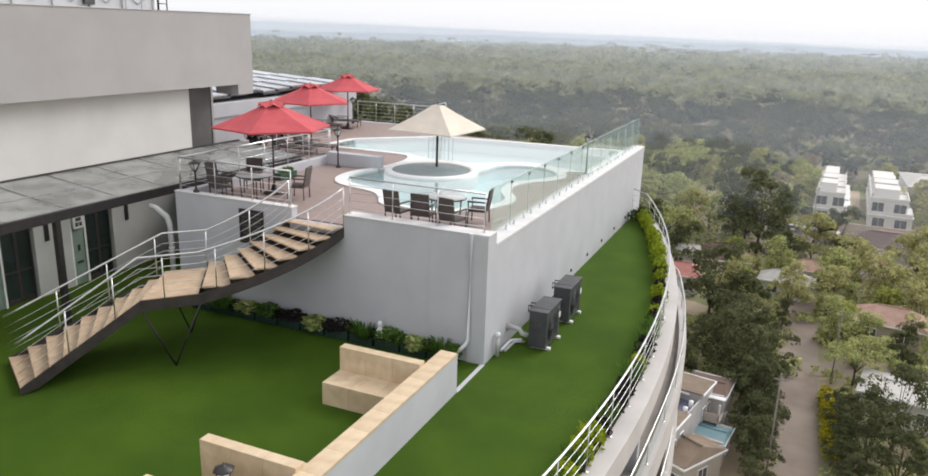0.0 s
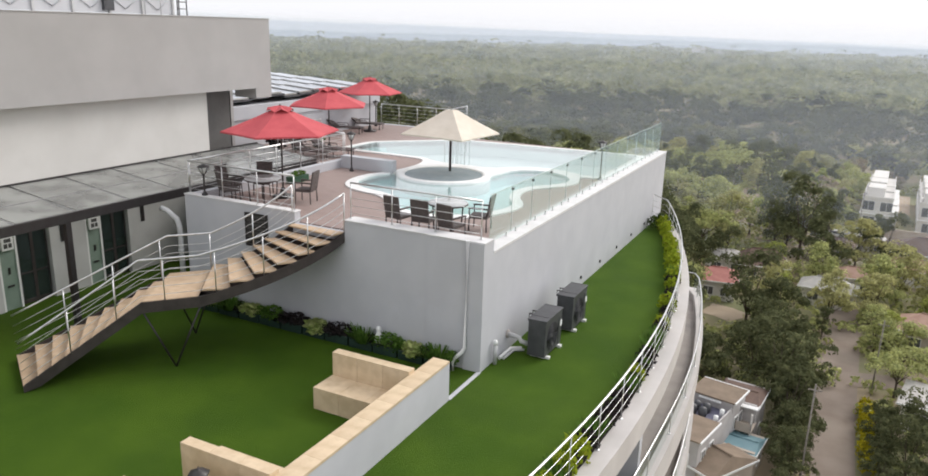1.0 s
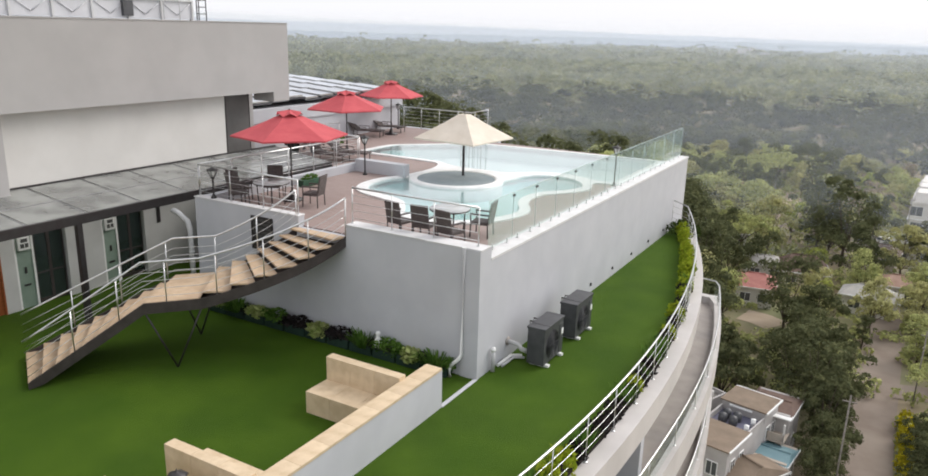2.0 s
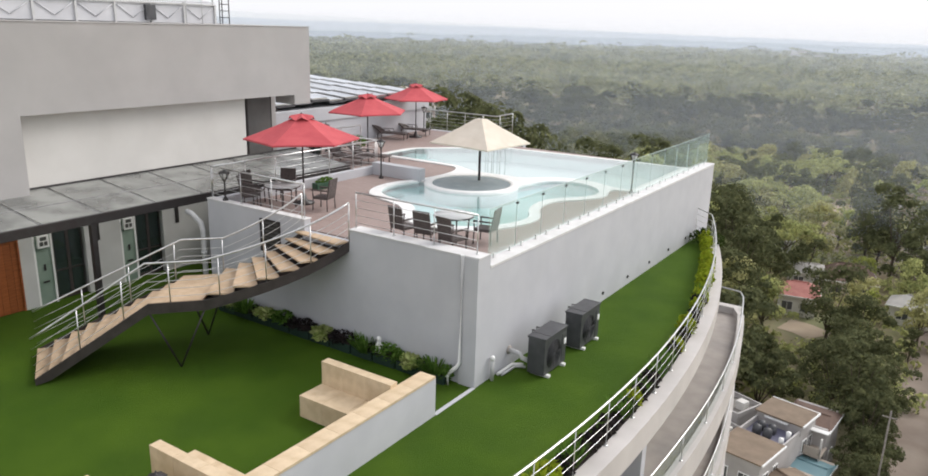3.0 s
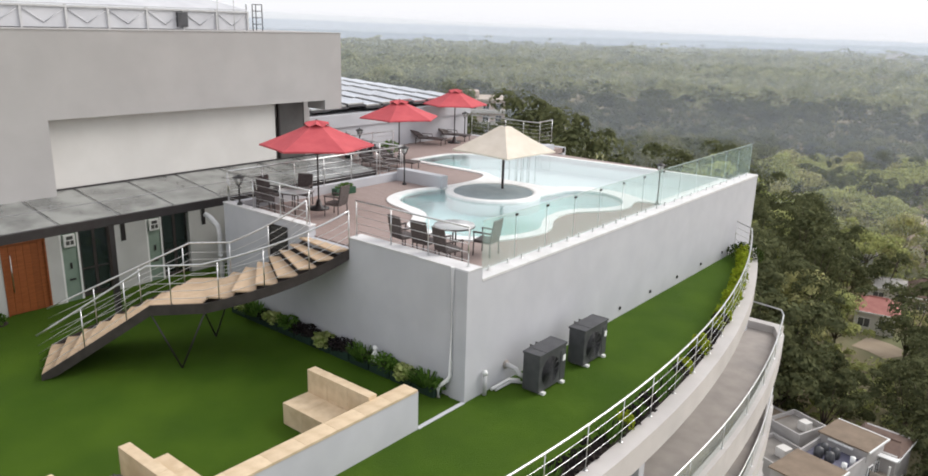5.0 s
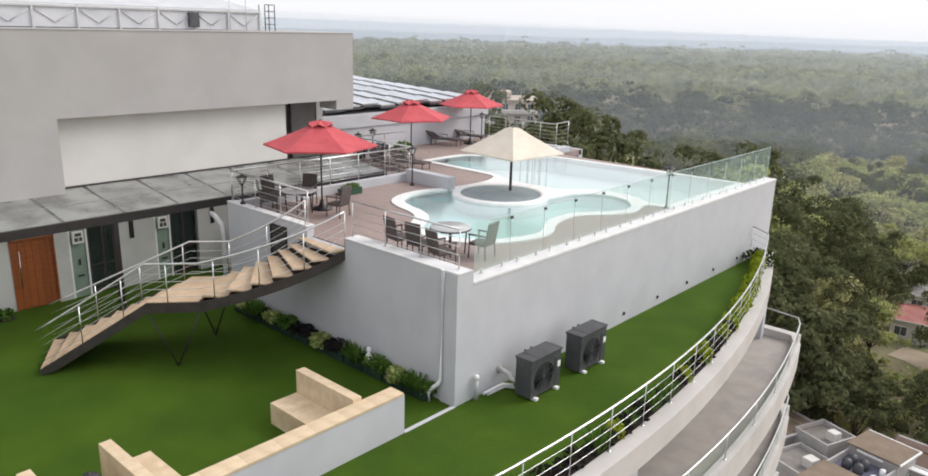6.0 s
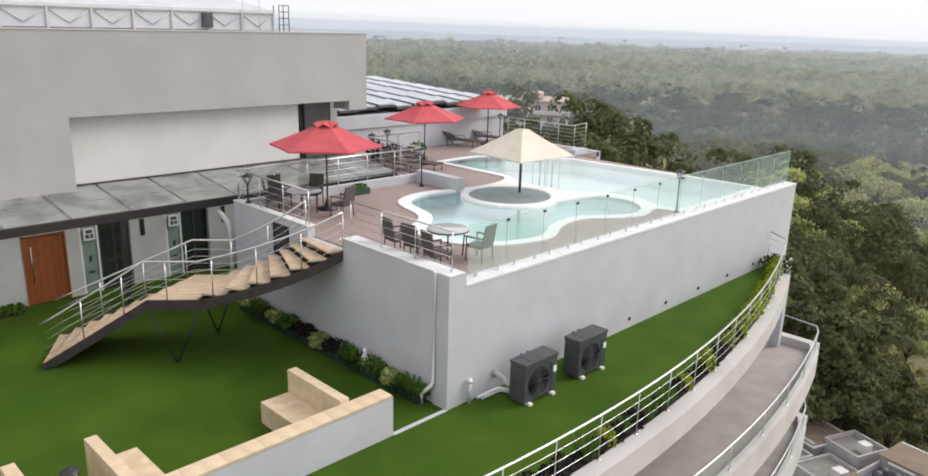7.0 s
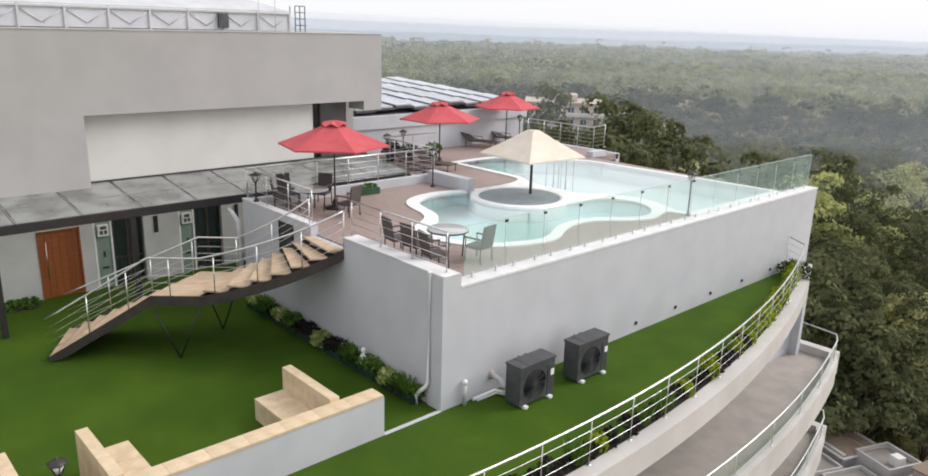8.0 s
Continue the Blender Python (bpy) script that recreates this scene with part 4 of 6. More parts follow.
part("conduit", tube([(0, 0, 0.06), (0.02, 0.75, 0.07), (0.3, 0.85, 0.1)], 0.045), WHITE, pc)
part("conduit", tube([(0.1, 0.05, 0.05), (0.12, 0.7, 0.05), (0.4, 0.8, 0.08)], 0.035), PVC, pc)
part("sleeve", tube([(-0.1, 0.72, 0.48), (0.25, 0.72, 0.45), (0.32, 0.72, 0.35), (0.5, 0.75, 0.3)], 0.065, 12), PVC, pc)
flange = bm_lathe(bmesh.new(), [(0.12, 0), (0.12, 0.03), (0, 0.03)], 20)
bmesh.ops.transform(flange, matrix=pose(-0.098, 0.72, 0.48, 0, 90, 0), verts=flange.verts)
part("flange", flange, FLOOR_GREY, pc)
d2 = thing("wall_downpipe", "slim white downpipe on the front wall with an offset foot", "pipe", (-0.44, -0.11, 0))
part("pipe", tube([(0, 0, KERB_Z + 0.05), (0, 0, 0.62), (-0.05, -0.05, 0.5), (-0.22, -0.14, 0.32), (-0.25, -0.16, 0.24), (-0.25, -0.16, 0.0)], 0.05, 10), WHITE, d2)
solid("trim_wall_joint", boxes((-1.545, -0.008, 0.3, -1.515, 0.0, 3.3)), FLOOR_GREY, "thin vertical movement joint in the rendered wall", "joint")
for i in range(5):
    y = 7.9 + 2.2 * i
    sp = thing("wall_spout", "short black drain spout low in the wall", "spout", (0.0, y, 0.3), group="wall spouts")
    s = bm_lathe(bmesh.new(), [(0.06, 0), (0.06, 0.035), (0.045, 0.035), (0.045, 0.01), (0, 0.01)], 12)
    bmesh.ops.transform(s, matrix=pose(0, 0, 0, 0, 90, 0), verts=s.verts)
    part("nozzle", s, BLACK_STEEL, sp)


# ---- plants on the terrace ----
def leaf_mesh(name, count, radius, height, size, material, seed, blade=False, lift=0.0):
    """A bush of many small leaves round a centre."""
    rng = np.random.default_rng(seed)
    verts, faces = [], []
    for i in range(count):
        a, u = rng.uniform(0, 2 * math.pi), rng.uniform(0, 1) ** 0.6
        rr = radius * math.sqrt(rng.uniform(0.05, 1))
        z = lift + height * u * (1 - 0.5 * (rr / radius) ** 2)
        c = np.array([rr * math.cos(a), rr * math.sin(a), z])
        if blade:
            top = c * np.array([1.5, 1.5, 0]) + np.array([rng.normal(0, 0.05), rng.normal(0, 0.05), height * rng.uniform(0.6, 1.1)])
            low = np.array([c[0] * 0.6, c[1] * 0.6, lift])
            w = np.array([-math.sin(a), math.cos(a), 0]) * size * 0.18
            q = [low - w, low + w, top + w * 0.3, top - w * 0.3]
        else:
            d = rng.normal(0, 1, 3)
            d[2] = abs(d[2]) * 0.5 + 0.2
            d /= np.linalg.norm(d)
            e = np.cross(d, rng.normal(0, 1, 3))
            e /= np.linalg.norm(e)
            s = size * rng.uniform(0.6, 1.3)
            q = [c - d * s * 0.5, c + e * s * 0.32, c + d * s * 0.6, c - e * s * 0.32]
        k = len(verts)
        verts += [tuple(map(float, p)) for p in q]
        faces.append((k, k + 1, k + 2, k + 3))
    me = bpy.data.meshes.new(name)
    me.from_pydata(verts, [], faces)
    me.materials.append(material)
    return me


kinds = [(leaf_mesh("leaves", 300, 0.28, 0.36, 0.17, BUSH_LIGHT, 1, lift=0.2), "variegated pale green leafy plant in a dark trough"),
         (leaf_mesh("leaves", 320, 0.32, 0.45, 0.09, BUSH_DARK, 2, lift=0.2), "dark purple-leaved shrub in a dark trough"),
         (leaf_mesh("leaves", 260, 0.3, 0.6, 0.13, BUSH_GREEN, 3, blade=True, lift=0.2), "grassy green plant in a dark trough"),
         (leaf_mesh("leaves", 300, 0.3, 0.5, 0.1, BUSH_GREEN, 4, lift=0.2), "small green shrub in a dark trough")]
trough_bm = bmesh.new()
bm_box(trough_bm, -0.37, -0.17, 0, 0.37, 0.17, 0.26, bevel=0.02)
trough_me = mesh_from(trough_bm, "trough", TROUGH)
soil_me = mesh_from(box(-0.34, -0.14, 0.255, 0.34, 0.14, 0.268), "soil", SOIL)
order = [0, 2, 0, 3, 1, 0, 1, 2, 3, 0, 2]
for i, k in enumerate(order):
    x = -9.0 + 0.79 * i
    me, lab = kinds[k]
    t = thing("planter", lab, "potted plant", (x, -0.24, 0), group="troughs along the wall")
    piece("trough", trough_me, t, Matrix())
    piece("soil", soil_me, t, Matrix())
    piece("foliage", me, t, Matrix.Diagonal((1.5, 0.85, 0.88, 1)) @ pose(0, 0, 0, 0, 0, 47 * i))
    if k != 1:
        piece("foliage", kinds[1 if i % 2 else 3][0], t, pose(0.34, 0.02, 0, 0, 0, 80 * i) @ Matrix.Diagonal((0.8, 0.6, 0.75, 1)))
orn = bmesh.new()
bm_lathe(orn, [(0.09, 0.27), (0.12, 0.36), (0.10, 0.48), (0.05, 0.56), (0.045, 0.6), (0.07, 0.66), (0.05, 0.72), (0.0, 0.74)], 12)
ornament = part("garden_ornament", orn, WHITE)
ornament.location = (-2.95, -0.27, 0)
tagged(ornament, "small white garden ornament among the troughs", "ornament")

edge_me = [leaf_mesh("leaves", 130, 0.26, 0.55, 0.13, BUSH_YELLOW, 11, lift=0.05), leaf_mesh("leaves", 110, 0.22, 0.4, 0.1, BUSH_DARK, 12, lift=0.05), leaf_mesh("leaves", 120, 0.22, 0.5, 0.12, BUSH_GREEN, 13, blade=True, lift=0.05)]
rng = random.Random(5)
y = -11.0
while y < 17.3:
    k = 0 if y > 8 and rng.random() < 0.75 else rng.choice((0, 1, 1, 2))
    p = thing("edge_plant", ("yellow-green leafy plant", "dark purple-leaved plant", "grassy green plant")[k] + " in the bed along the roof edge", "plant", (BOW(y) - 0.24, y, 0.06), group="plants along the roof edge")
    piece("foliage", edge_me[k], p, pose(0, 0, 0, 0, 0, rng.uniform(0, 360)) @ Matrix.Scale(rng.uniform(0.75, 1.25), 4))
    piece("stem", mesh_from(tube([(0, 0, 0), (0.01, 0, 0.3)], 0.012, 5), "stem", SOIL) if y < -10.9 else stem_me, p, Matrix())
    if y < -10.9:
        stem_me = p.children[-1].data
    y += rng.uniform(0.32, 0.62)
hedge = thing("hedge", "clipped dark green hedge at the end of the turf", "hedge", (0.75, 17.35, 0))
piece("foliage", leaf_mesh("leaves", 900, 0.7, 0.75, 0.1, foliage("hedge_leaf", (0.03, 0.05, 0.015), (0.06, 0.09, 0.02), 5), 21, lift=0.0), hedge, Matrix.Diagonal((1.1, 0.7, 1, 1)))
pb = thing("planter_box", "green plastic planter box with low plants on the deck", "planter", (-9.45, 4.5, DECK_Z), 88)
part("box", box(-0.45, -0.14, 0, 0.45, 0.14, 0.24, bevel=0.02), surf("green_plastic", (0.015, 0.06, 0.03), (0.025, 0.085, 0.045), 4, 0.45, 0.05, 50), pb)
piece("foliage", leaf_mesh("leaves", 150, 0.3, 0.22, 0.09, BUSH_GREEN, 31, lift=0.2), pb, Matrix.Diagonal((1.3, 0.45, 1, 1)))
for i, (x, y) in enumerate(((-14.6, 9.4), (-14.0, 10.0), (-13.8, 11.2), (-15.2, 9.9))):
    bsh = thing("deck_shrub", "dark green shrub in a pot behind the railing", "shrub", (x, y, DECK_Z), group="shrubs on the deck")
    part("pot", bm_lathe(bmesh.new(), [(0.16, 0), (0.22, 0.3), (0.2, 0.3), (0.0, 0.28)], 14), TROUGH, bsh)
    piece("foliage", leaf_mesh("leaves", 300, 0.42, 0.55, 0.11, BUSH_GREEN if i == 2 else BUSH_DARK, 40 + i, lift=0.28), bsh, Matrix())
for i, (x, y) in enumerate(((-13.6, -6.2), (-13.55, -5.75))):
    bsh = thing("wall_plant", "low leafy plant at the foot of the white wall", "plant", (x, y, 0), group="plants by the wall")
    part("soil", bm_lathe(bmesh.new(), [(0.3, 0), (0.22, 0.04), (0, 0.05)], 12), SOIL, bsh)
    piece("foliage", leaf_mesh("leaves", 160, 0.3, 0.3, 0.13, BUSH_GREEN, 50 + i, lift=0.02), bsh, Matrix())


# ---- town and country below ----
def land(x, y):
    """The height of the ground: level round the tower, then a dip and a long gentle rise."""
    r = np.hypot(x, y)
    s = np.clip((r - 260) / 500, 0, 1)
    s = s * s * (3 - 2 * s)
    return GROUND - 6 * np.exp(-((r - 250) / 60.0) ** 2) + 5 * s + np.clip((r - 700) / 4200, 0, 1) * 5 - np.clip((r - 1190) / 700, 0, 1) * 70


EARTH = surf("dry_garden_soil", (0.31, 0.25, 0.17), (0.17, 0.185, 0.085), 0.09, 0.95, 0.3, 3, stain=(0.36, 0.26, 0.17), stain_scale=0.03, stain_amount=0.6)
ASPHALT = surf("dusty_asphalt", (0.235, 0.185, 0.15), (0.285, 0.23, 0.19), 0.4, 0.9, 0.2, 8, stain=(0.30, 0.26, 0.21), stain_scale=0.12, stain_amount=0.6)
DIRT = surf("pale_dirt", (0.38, 0.30, 0.22), (0.46, 0.37, 0.28), 0.3, 0.95, 0.3, 5)
CLAY = surf("clay_roof_tile", (0.31, 0.19, 0.145), (0.38, 0.25, 0.195), 1.0, 0.8, 0.5, 6, rnd=0.15, stain=(0.28, 0.16, 0.12), stain_scale=0.3, stain_amount=0.5)
BROWN_ROOF = surf("brown_roof_tile", (0.105, 0.066, 0.052), (0.155, 0.10, 0.078), 1.0, 0.8, 0.5, 6, rnd=0.12)
TEAL = surf("teal_roof_sheet", (0.13, 0.24, 0.28), (0.18, 0.30, 0.33), 0.8, 0.5, 0.2, 5)
TIN = surf("pale_roof_sheet", (0.38, 0.365, 0.34), (0.48, 0.46, 0.43), 0.6, 0.6, 0.2, 6, stain=(0.34, 0.28, 0.22), stain_scale=0.3, stain_amount=0.4)
HOUSE = surf("house_white_paint", (0.62, 0.60, 0.57), (0.70, 0.68, 0.65), 0.5, 0.8, 0.1, 10, stain=(0.5, 0.46, 0.41), stain_scale=0.2, stain_amount=0.4)
HOUSE_TAN = surf("house_tan_paint", (0.42, 0.36, 0.30), (0.50, 0.43, 0.36), 0.5, 0.8, 0.1, 10)
WINDOW = surf("dark_window_glass", (0.07, 0.075, 0.08), (0.11, 0.115, 0.12), 1, 0.1, 0)
BARK = surf("grey_brown_bark", (0.07, 0.052, 0.04), (0.12, 0.09, 0.07), 2, 0.9, 0.6, 8)

# one sheet of ground out to the horizon, finer near by
gv, gf = [], []
radii = [0.0] + [float(v) for v in np.geomspace(20, 4900, 70)]
NA = 96
for r in radii:
    for k in range(NA):
        a = 2 * math.pi * k / NA
        x, y = r * math.cos(a), r * math.sin(a)
        gv.append((x, y, float(land(x, y))))
for i in range(len(radii) - 1):
    for k in range(NA):
        j = (k + 1) % NA
        gf.append((i * NA + k, i * NA + j, (i + 1) * NA + j, (i + 1) * NA + k))
gm = bpy.data.meshes.new("ground")
gm.from_pydata(gv, [], gf)
gm.materials.append(EARTH)
tagged(new("ground", gm), "dry brown and green ground stretching to the horizon", "ground", kind="structure")


def ribbon(name, pts, width, material, label, category, lift=0.05):
    bm = bmesh.new()
    rows = []
    for i, p in enumerate(pts):
        a, b = Vector(pts[max(i - 1, 0)]), Vector(pts[min(i + 1, len(pts) - 1)])
        d = (b - a).normalized()
        n = Vector((-d.y, d.x)) * width / 2
        rows.append((bm.verts.new((p[0] + n.x, p[1] + n.y, float(land(*p)) + lift)), bm.verts.new((p[0] - n.x, p[1] - n.y, float(land(*p)) + lift))))
    for (a, b), (c, d) in zip(rows, rows[1:]):
        bm.faces.new((a, b, d, c))
    return solid(name, bm, material, label, category)


ribbon("road", [(11.5, 20), (10.7, 45), (10.4, 60), (10.6, 76), (10.9, 92), (10.5, 105), (8, 125), (2, 146)], 4.6, ASPHALT, "dusty grey residential road between gardens", "road")
ribbon("road_side", [(11, 76.5), (16, 78), (24, 81)], 4.0, ASPHALT, "dusty side road turning off into gardens", "road", 0.08)
ribbon("road_cross", [(-40, 172), (-20, 163), (-2, 149), (14, 146), (40, 146)], 5.0, ASPHALT, "grey cross street behind the gardens", "road", 0.1)
ribbon("track", [(-10.5, 160), (-12.5, 185), (-14.5, 215)], 5.0, DIRT, "pale dirt track leading uphill", "track", 0.12)
ribbon("yard", [(-7, 92.5), (-4.5, 92), (-2, 90.5)], 5.0, DIRT, "orange dirt yard between trees", "yard", 0.06)
ribbon("pavement_lane", [(21.6, 160), (22.6, 200), (25, 235)], 3.6, DIRT, "pale paved lane between white houses", "lane", 0.1)


def window(parent, w, h, at, rz, sill=True):
    wd = part("window", box(-w / 2, -0.06, 0, w / 2, 0.0, h), WINDOW, parent)
    wd.matrix_local = pose(*at, 0, 0, rz)
    part("frame", boxes((-w / 2 - 0.06, -0.09, -0.06, -w / 2, 0.0, h + 0.06), (w / 2, -0.09, -0.06, w / 2 + 0.06, 0.0, h + 0.06), (-w / 2, -0.09, h, w / 2, 0.0, h + 0.06), (-w / 2, -0.09, -0.06, w / 2, 0.0, 0.0), (-0.03, -0.08, 0, 0.03, 0.0, h)), WHITE, wd)
    return wd


def modern_house(at, rz, w, d, label):
    """A white flat-roofed house of stepped boxes with balconies."""
    t = thing("white_house", label, "house", at, rz, group="white terrace houses")
    t.scale = (1, 1, 0.95)
    part("lower_storey", box(-w / 2, -d / 2, 0, w / 2, d / 2, 3.1), HOUSE, t)
    part("upper_storey", box(-w / 2, -d / 2 + 1.4, 3.1, w / 2 - 1.2, d / 2, 6.2), HOUSE, t)
    part("roof_room", box(-w / 2 + 0.6, -d / 2 + 4.5, 6.2, w / 2 - 3.0, d / 2 - 1, 8.4), HOUSE, t)
    part("parapet", boxes((-w / 2 - 0.1, -d / 2 + 1.3, 6.2, w / 2 - 1.1, -d / 2 + 1.5, 6.9), (-w / 2 - 0.1, -d / 2 + 1.5, 6.2, -w / 2 + 0.1, d / 2, 6.9), (w / 2 - 1.3, -d / 2 + 1.5, 6.2, w / 2 - 1.1, d / 2, 6.9)), HOUSE, t)
    part("balcony_wall", boxes((-w / 2, -d / 2, 3.1, w / 2, -d / 2 + 0.15, 3.9), (w / 2 - 0.15, -d / 2 + 0.15, 3.1, w / 2, -d / 2 + 1.4, 3.9)), HOUSE, t)
    part("slab", box(-w / 2 - 0.2, -d / 2 - 0.3, 2.95, w / 2 + 0.2, d / 2 + 0.1, 3.12), WHITE, t)
    for x in (-w / 4, w / 4):
        window(t, 2.3, 2.2, (x, -d / 2 - 0.005, 0.2), 0)
        window(t, 2.3, 2.1, (x - 0.5, -d / 2 + 1.395, 3.6), 0)
    for y in (-d / 4, d / 4):
        window(t, 1.3, 1.4, (w / 2 + 0.005, y, 0.9), 90)
        window(t, 1.3, 1.4, (w / 2 - 1.195, y + 0.5, 4.0), 90)
        window(t, 1.3, 1.4, (-w / 2 - 0.005, y, 0.9), -90)
        window(t, 1.3, 1.4, (-w / 2 - 0.005, y + 0.5, 4.0), -90)
    return t


def pitched_house(at, rz, w, d, h, rise, roof, wall, label, hip=0.25, eave=0.5):
    t = thing("house", label, "house", at, rz, group="garden houses")
    part("wall", box(-w / 2, -d / 2, 0, w / 2, d / 2, h), wall, t)
    bm = bmesh.new()
    e = eave
    b = [bm.verts.new(p) for p in ((-w / 2 - e, -d / 2 - e, h - 0.1), (w / 2 + e, -d / 2 - e, h - 0.1), (w / 2 + e, d / 2 + e, h - 0.1), (-w / 2 - e, d / 2 + e, h - 0.1))]
    r = [bm.verts.new(p) for p in ((-w / 2 + hip * w, 0, h + rise), (w / 2 - hip * w, 0, h + rise))]
    for q in ((b[0], b[1], r[1], r[0]), (b[1], b[2], r[1]), (b[2], b[3], r[0], r[1]), (b[3], b[0], r[0]), (b[3], b[2], b[1], b[0])):
        bm.faces.new(q)
    rf = part("roof", bm, roof, t)
    part("ridge", tube([(-w / 2 + hip * w, 0, h + rise), (w / 2 - hip * w, 0, h + rise)], 0.12, 6), roof, rf)
    part("fascia", boxes((-w / 2 - e, -d / 2 - e - 0.05, h - 0.25, w / 2 + e, -d / 2 - e, h - 0.06), (w / 2 + e, -d / 2 - e, h - 0.25, w / 2 + e + 0.05, d / 2 + e, h - 0.06)), WHITE, t)
    for x in (-w / 4, w / 4):
        window(t, 1.4, 1.2, (x, -d / 2 - 0.005, 0.9), 0)
    window(t, 1.2, 1.2, (w / 2 + 0.005, 0, 0.9), 90)
    window(t, 1.2, 1.2, (-w / 2 - 0.005, 0, 0.9), -90)
    return t


for i in range(4):
    modern_house((16.6 + 0.7 * i, 173 + 13.5 * i, float(land(17, 173 + 13.5 * i))), -4, 7.0, 11.5, "white flat-roofed two-storey house with balconies")
    modern_house((28.3 + 0.9 * i, 172 + 13.5 * i, float(land(27, 172 + 13.5 * i))), -4, 8.6, 11.5, "white flat-roofed two-storey house with balconies")
pitched_house((40.5, 200, -30), 0, 14, 22, 5, 1.2, TIN, HOUSE, "long low hall roofed with pale metal sheets")
solid("wall_garden", boxes((15, 151.0, -30, 36, 151.3, -27.6)), HOUSE_TAN, "long grey garden wall in front of the white houses", "wall")
G = GROUND
pitched_house((-33, 226, float(land(-33, 226))), 20, 14, 9, 3.5, 2.8, CLAY, HOUSE_TAN, "clay-tiled house among trees")
pitched_house((-29, 212, float(land(-29, 212))), 20, 10, 7, 3.0, 2.2, CLAY, HOUSE_TAN, "small clay-tiled house among trees")
pitched_house((-7.6, 112.5, G), 12, 6, 5, 3, 0.8, TIN, HOUSE, "low house with a pale sheet roof")
pitched_house((-1.8, 112, G), 12, 7, 6, 3, 2.0, BROWN_ROOF, HOUSE_TAN, "low bungalow with a brown tiled roof")
pitched_house((-6.8, 99.5, G), 8, 5, 6, 3.2, 1.2, surf("red_roof_sheet", (0.34, 0.12, 0.10), (0.42, 0.17, 0.14), 1, 0.7, 0.2, 6), HOUSE, "narrow house with a faded red roof")
pitched_house((21.0, 68.5, G), -10, 8, 6, 3.2, 0.5, TIN, HOUSE, "shed with a pale flat sheet roof")
pitched_house((21.5, 92, G), -10, 8, 6, 3.0, 1.6, CLAY, HOUSE_TAN, "clay-tiled cottage among trees")
pitched_house((25.5, 134, G), -3, 17, 7, 3.0, 2.2, BROWN_ROOF, HOUSE_TAN, "long brown-roofed house behind a garden wall")
pitched_house((-1, 172, float(land(-1, 172))), 15, 9, 7, 3.0, 1.5, TIN, HOUSE, "white house with a pale roof among bare trees")
pitched_house((-22, 186, float(land(-22, 186))), 15, 9, 7, 3.0, 1.8, CLAY, HOUSE_TAN, "clay-tiled house beside the dirt track")

# more small houses between the gardens: x, y, turn, width, depth, roof, wall
SMALL = [(-17, 131, 18, 6, 5, BROWN_ROOF, HOUSE), (33, 117, -12, 7, 5, TIN, HOUSE), (-4, 190, 14, 6, 5, TIN, HOUSE), (13.5, 139.5, 2, 6, 4, TIN, HOUSE), (8.5, 131.5, -8, 6, 4, BROWN_ROOF, HOUSE_TAN), (20, 122.5, -6, 7, 5, CLAY, HOUSE), (32, 127, -8, 7, 5, TIN, HOUSE), (27, 143, 0, 9, 4, CLAY, HOUSE_TAN), (12, 112.5, 8, 5, 4, CLAY, HOUSE), (8.4, 104, -4, 7, 4, TIN, HOUSE)]
for x, y, rz, w, d, roof, wall in SMALL:
    pitched_house((x, y, float(land(x, y))), rz, w, d, 2.9, 1.2, roof, wall, "small single-storey house with a weathered roof among gardens")


def car(at, rz, paint, label):
    t = thing("car", label, "car", at, rz, group="parked cars")
    body = box(-0.85, -2.1, 0.3, 0.85, 2.1, 0.85, bevel=0.12)
    part("body", body, paint, t)
    cab = box(-0.75, -1.3, 0.85, 0.75, 1.0, 1.42, bevel=0.16)
    part("cabin", cab, WINDOW, t, "dark glazed cabin")
    part("roof", box(-0.7, -1.05, 1.40, 0.7, 0.75, 1.47, bevel=0.03), paint, t)
    for x in (-0.78, 0.78):
        for y in (-1.35, 1.35):
            wh = bm_lathe(bmesh.new(), [(0.0, -0.1), (0.33, -0.1), (0.33, 0.1), (0.0, 0.1)], 14)
            bmesh.ops.transform(wh, matrix=pose(x, y, 0.33, 0, 90, 0), verts=wh.verts)
            part("wheel", wh, BLACK_STEEL, t)
    return t


car((8.8, 147.5, G + 0.1), 82, HOUSE, "white car parked on the cross street")
car((13.6, 146.6, G + 0.1), 88, HOUSE, "white van-like car parked on the cross street")
car((3.1, 52.6, G), 10, AC_GREY, "dark car parked by the carport")
# near villa with its wings
BROWN_FLAT = surf("weathered_brown_roofing", (0.185, 0.138, 0.098), (0.235, 0.178, 0.128), 0.9, 0.85, 0.3, 6, stain=(0.14, 0.105, 0.08), stain_scale=0.5, stain_amount=0.5)
GREY_FLAT = surf("grey_roof_screed", (0.20, 0.182, 0.165), (0.27, 0.25, 0.23), 0.8, 0.85, 0.2, 6, stain=(0.22, 0.205, 0.19), stain_scale=0.4, stain_amount=0.5)
VILLA_WALL = surf("weathered_villa_paint", (0.40, 0.38, 0.37), (0.48, 0.46, 0.45), 0.5, 0.85, 0.15, 8, stain=(0.30, 0.27, 0.25), stain_scale=0.35, stain_amount=0.5)
BLUE_FLOOR = surf("blue_grey_terrace_paint", (0.10, 0.10, 0.15), (0.14, 0.14, 0.20), 1.2, 0.7, 0.1, 8)


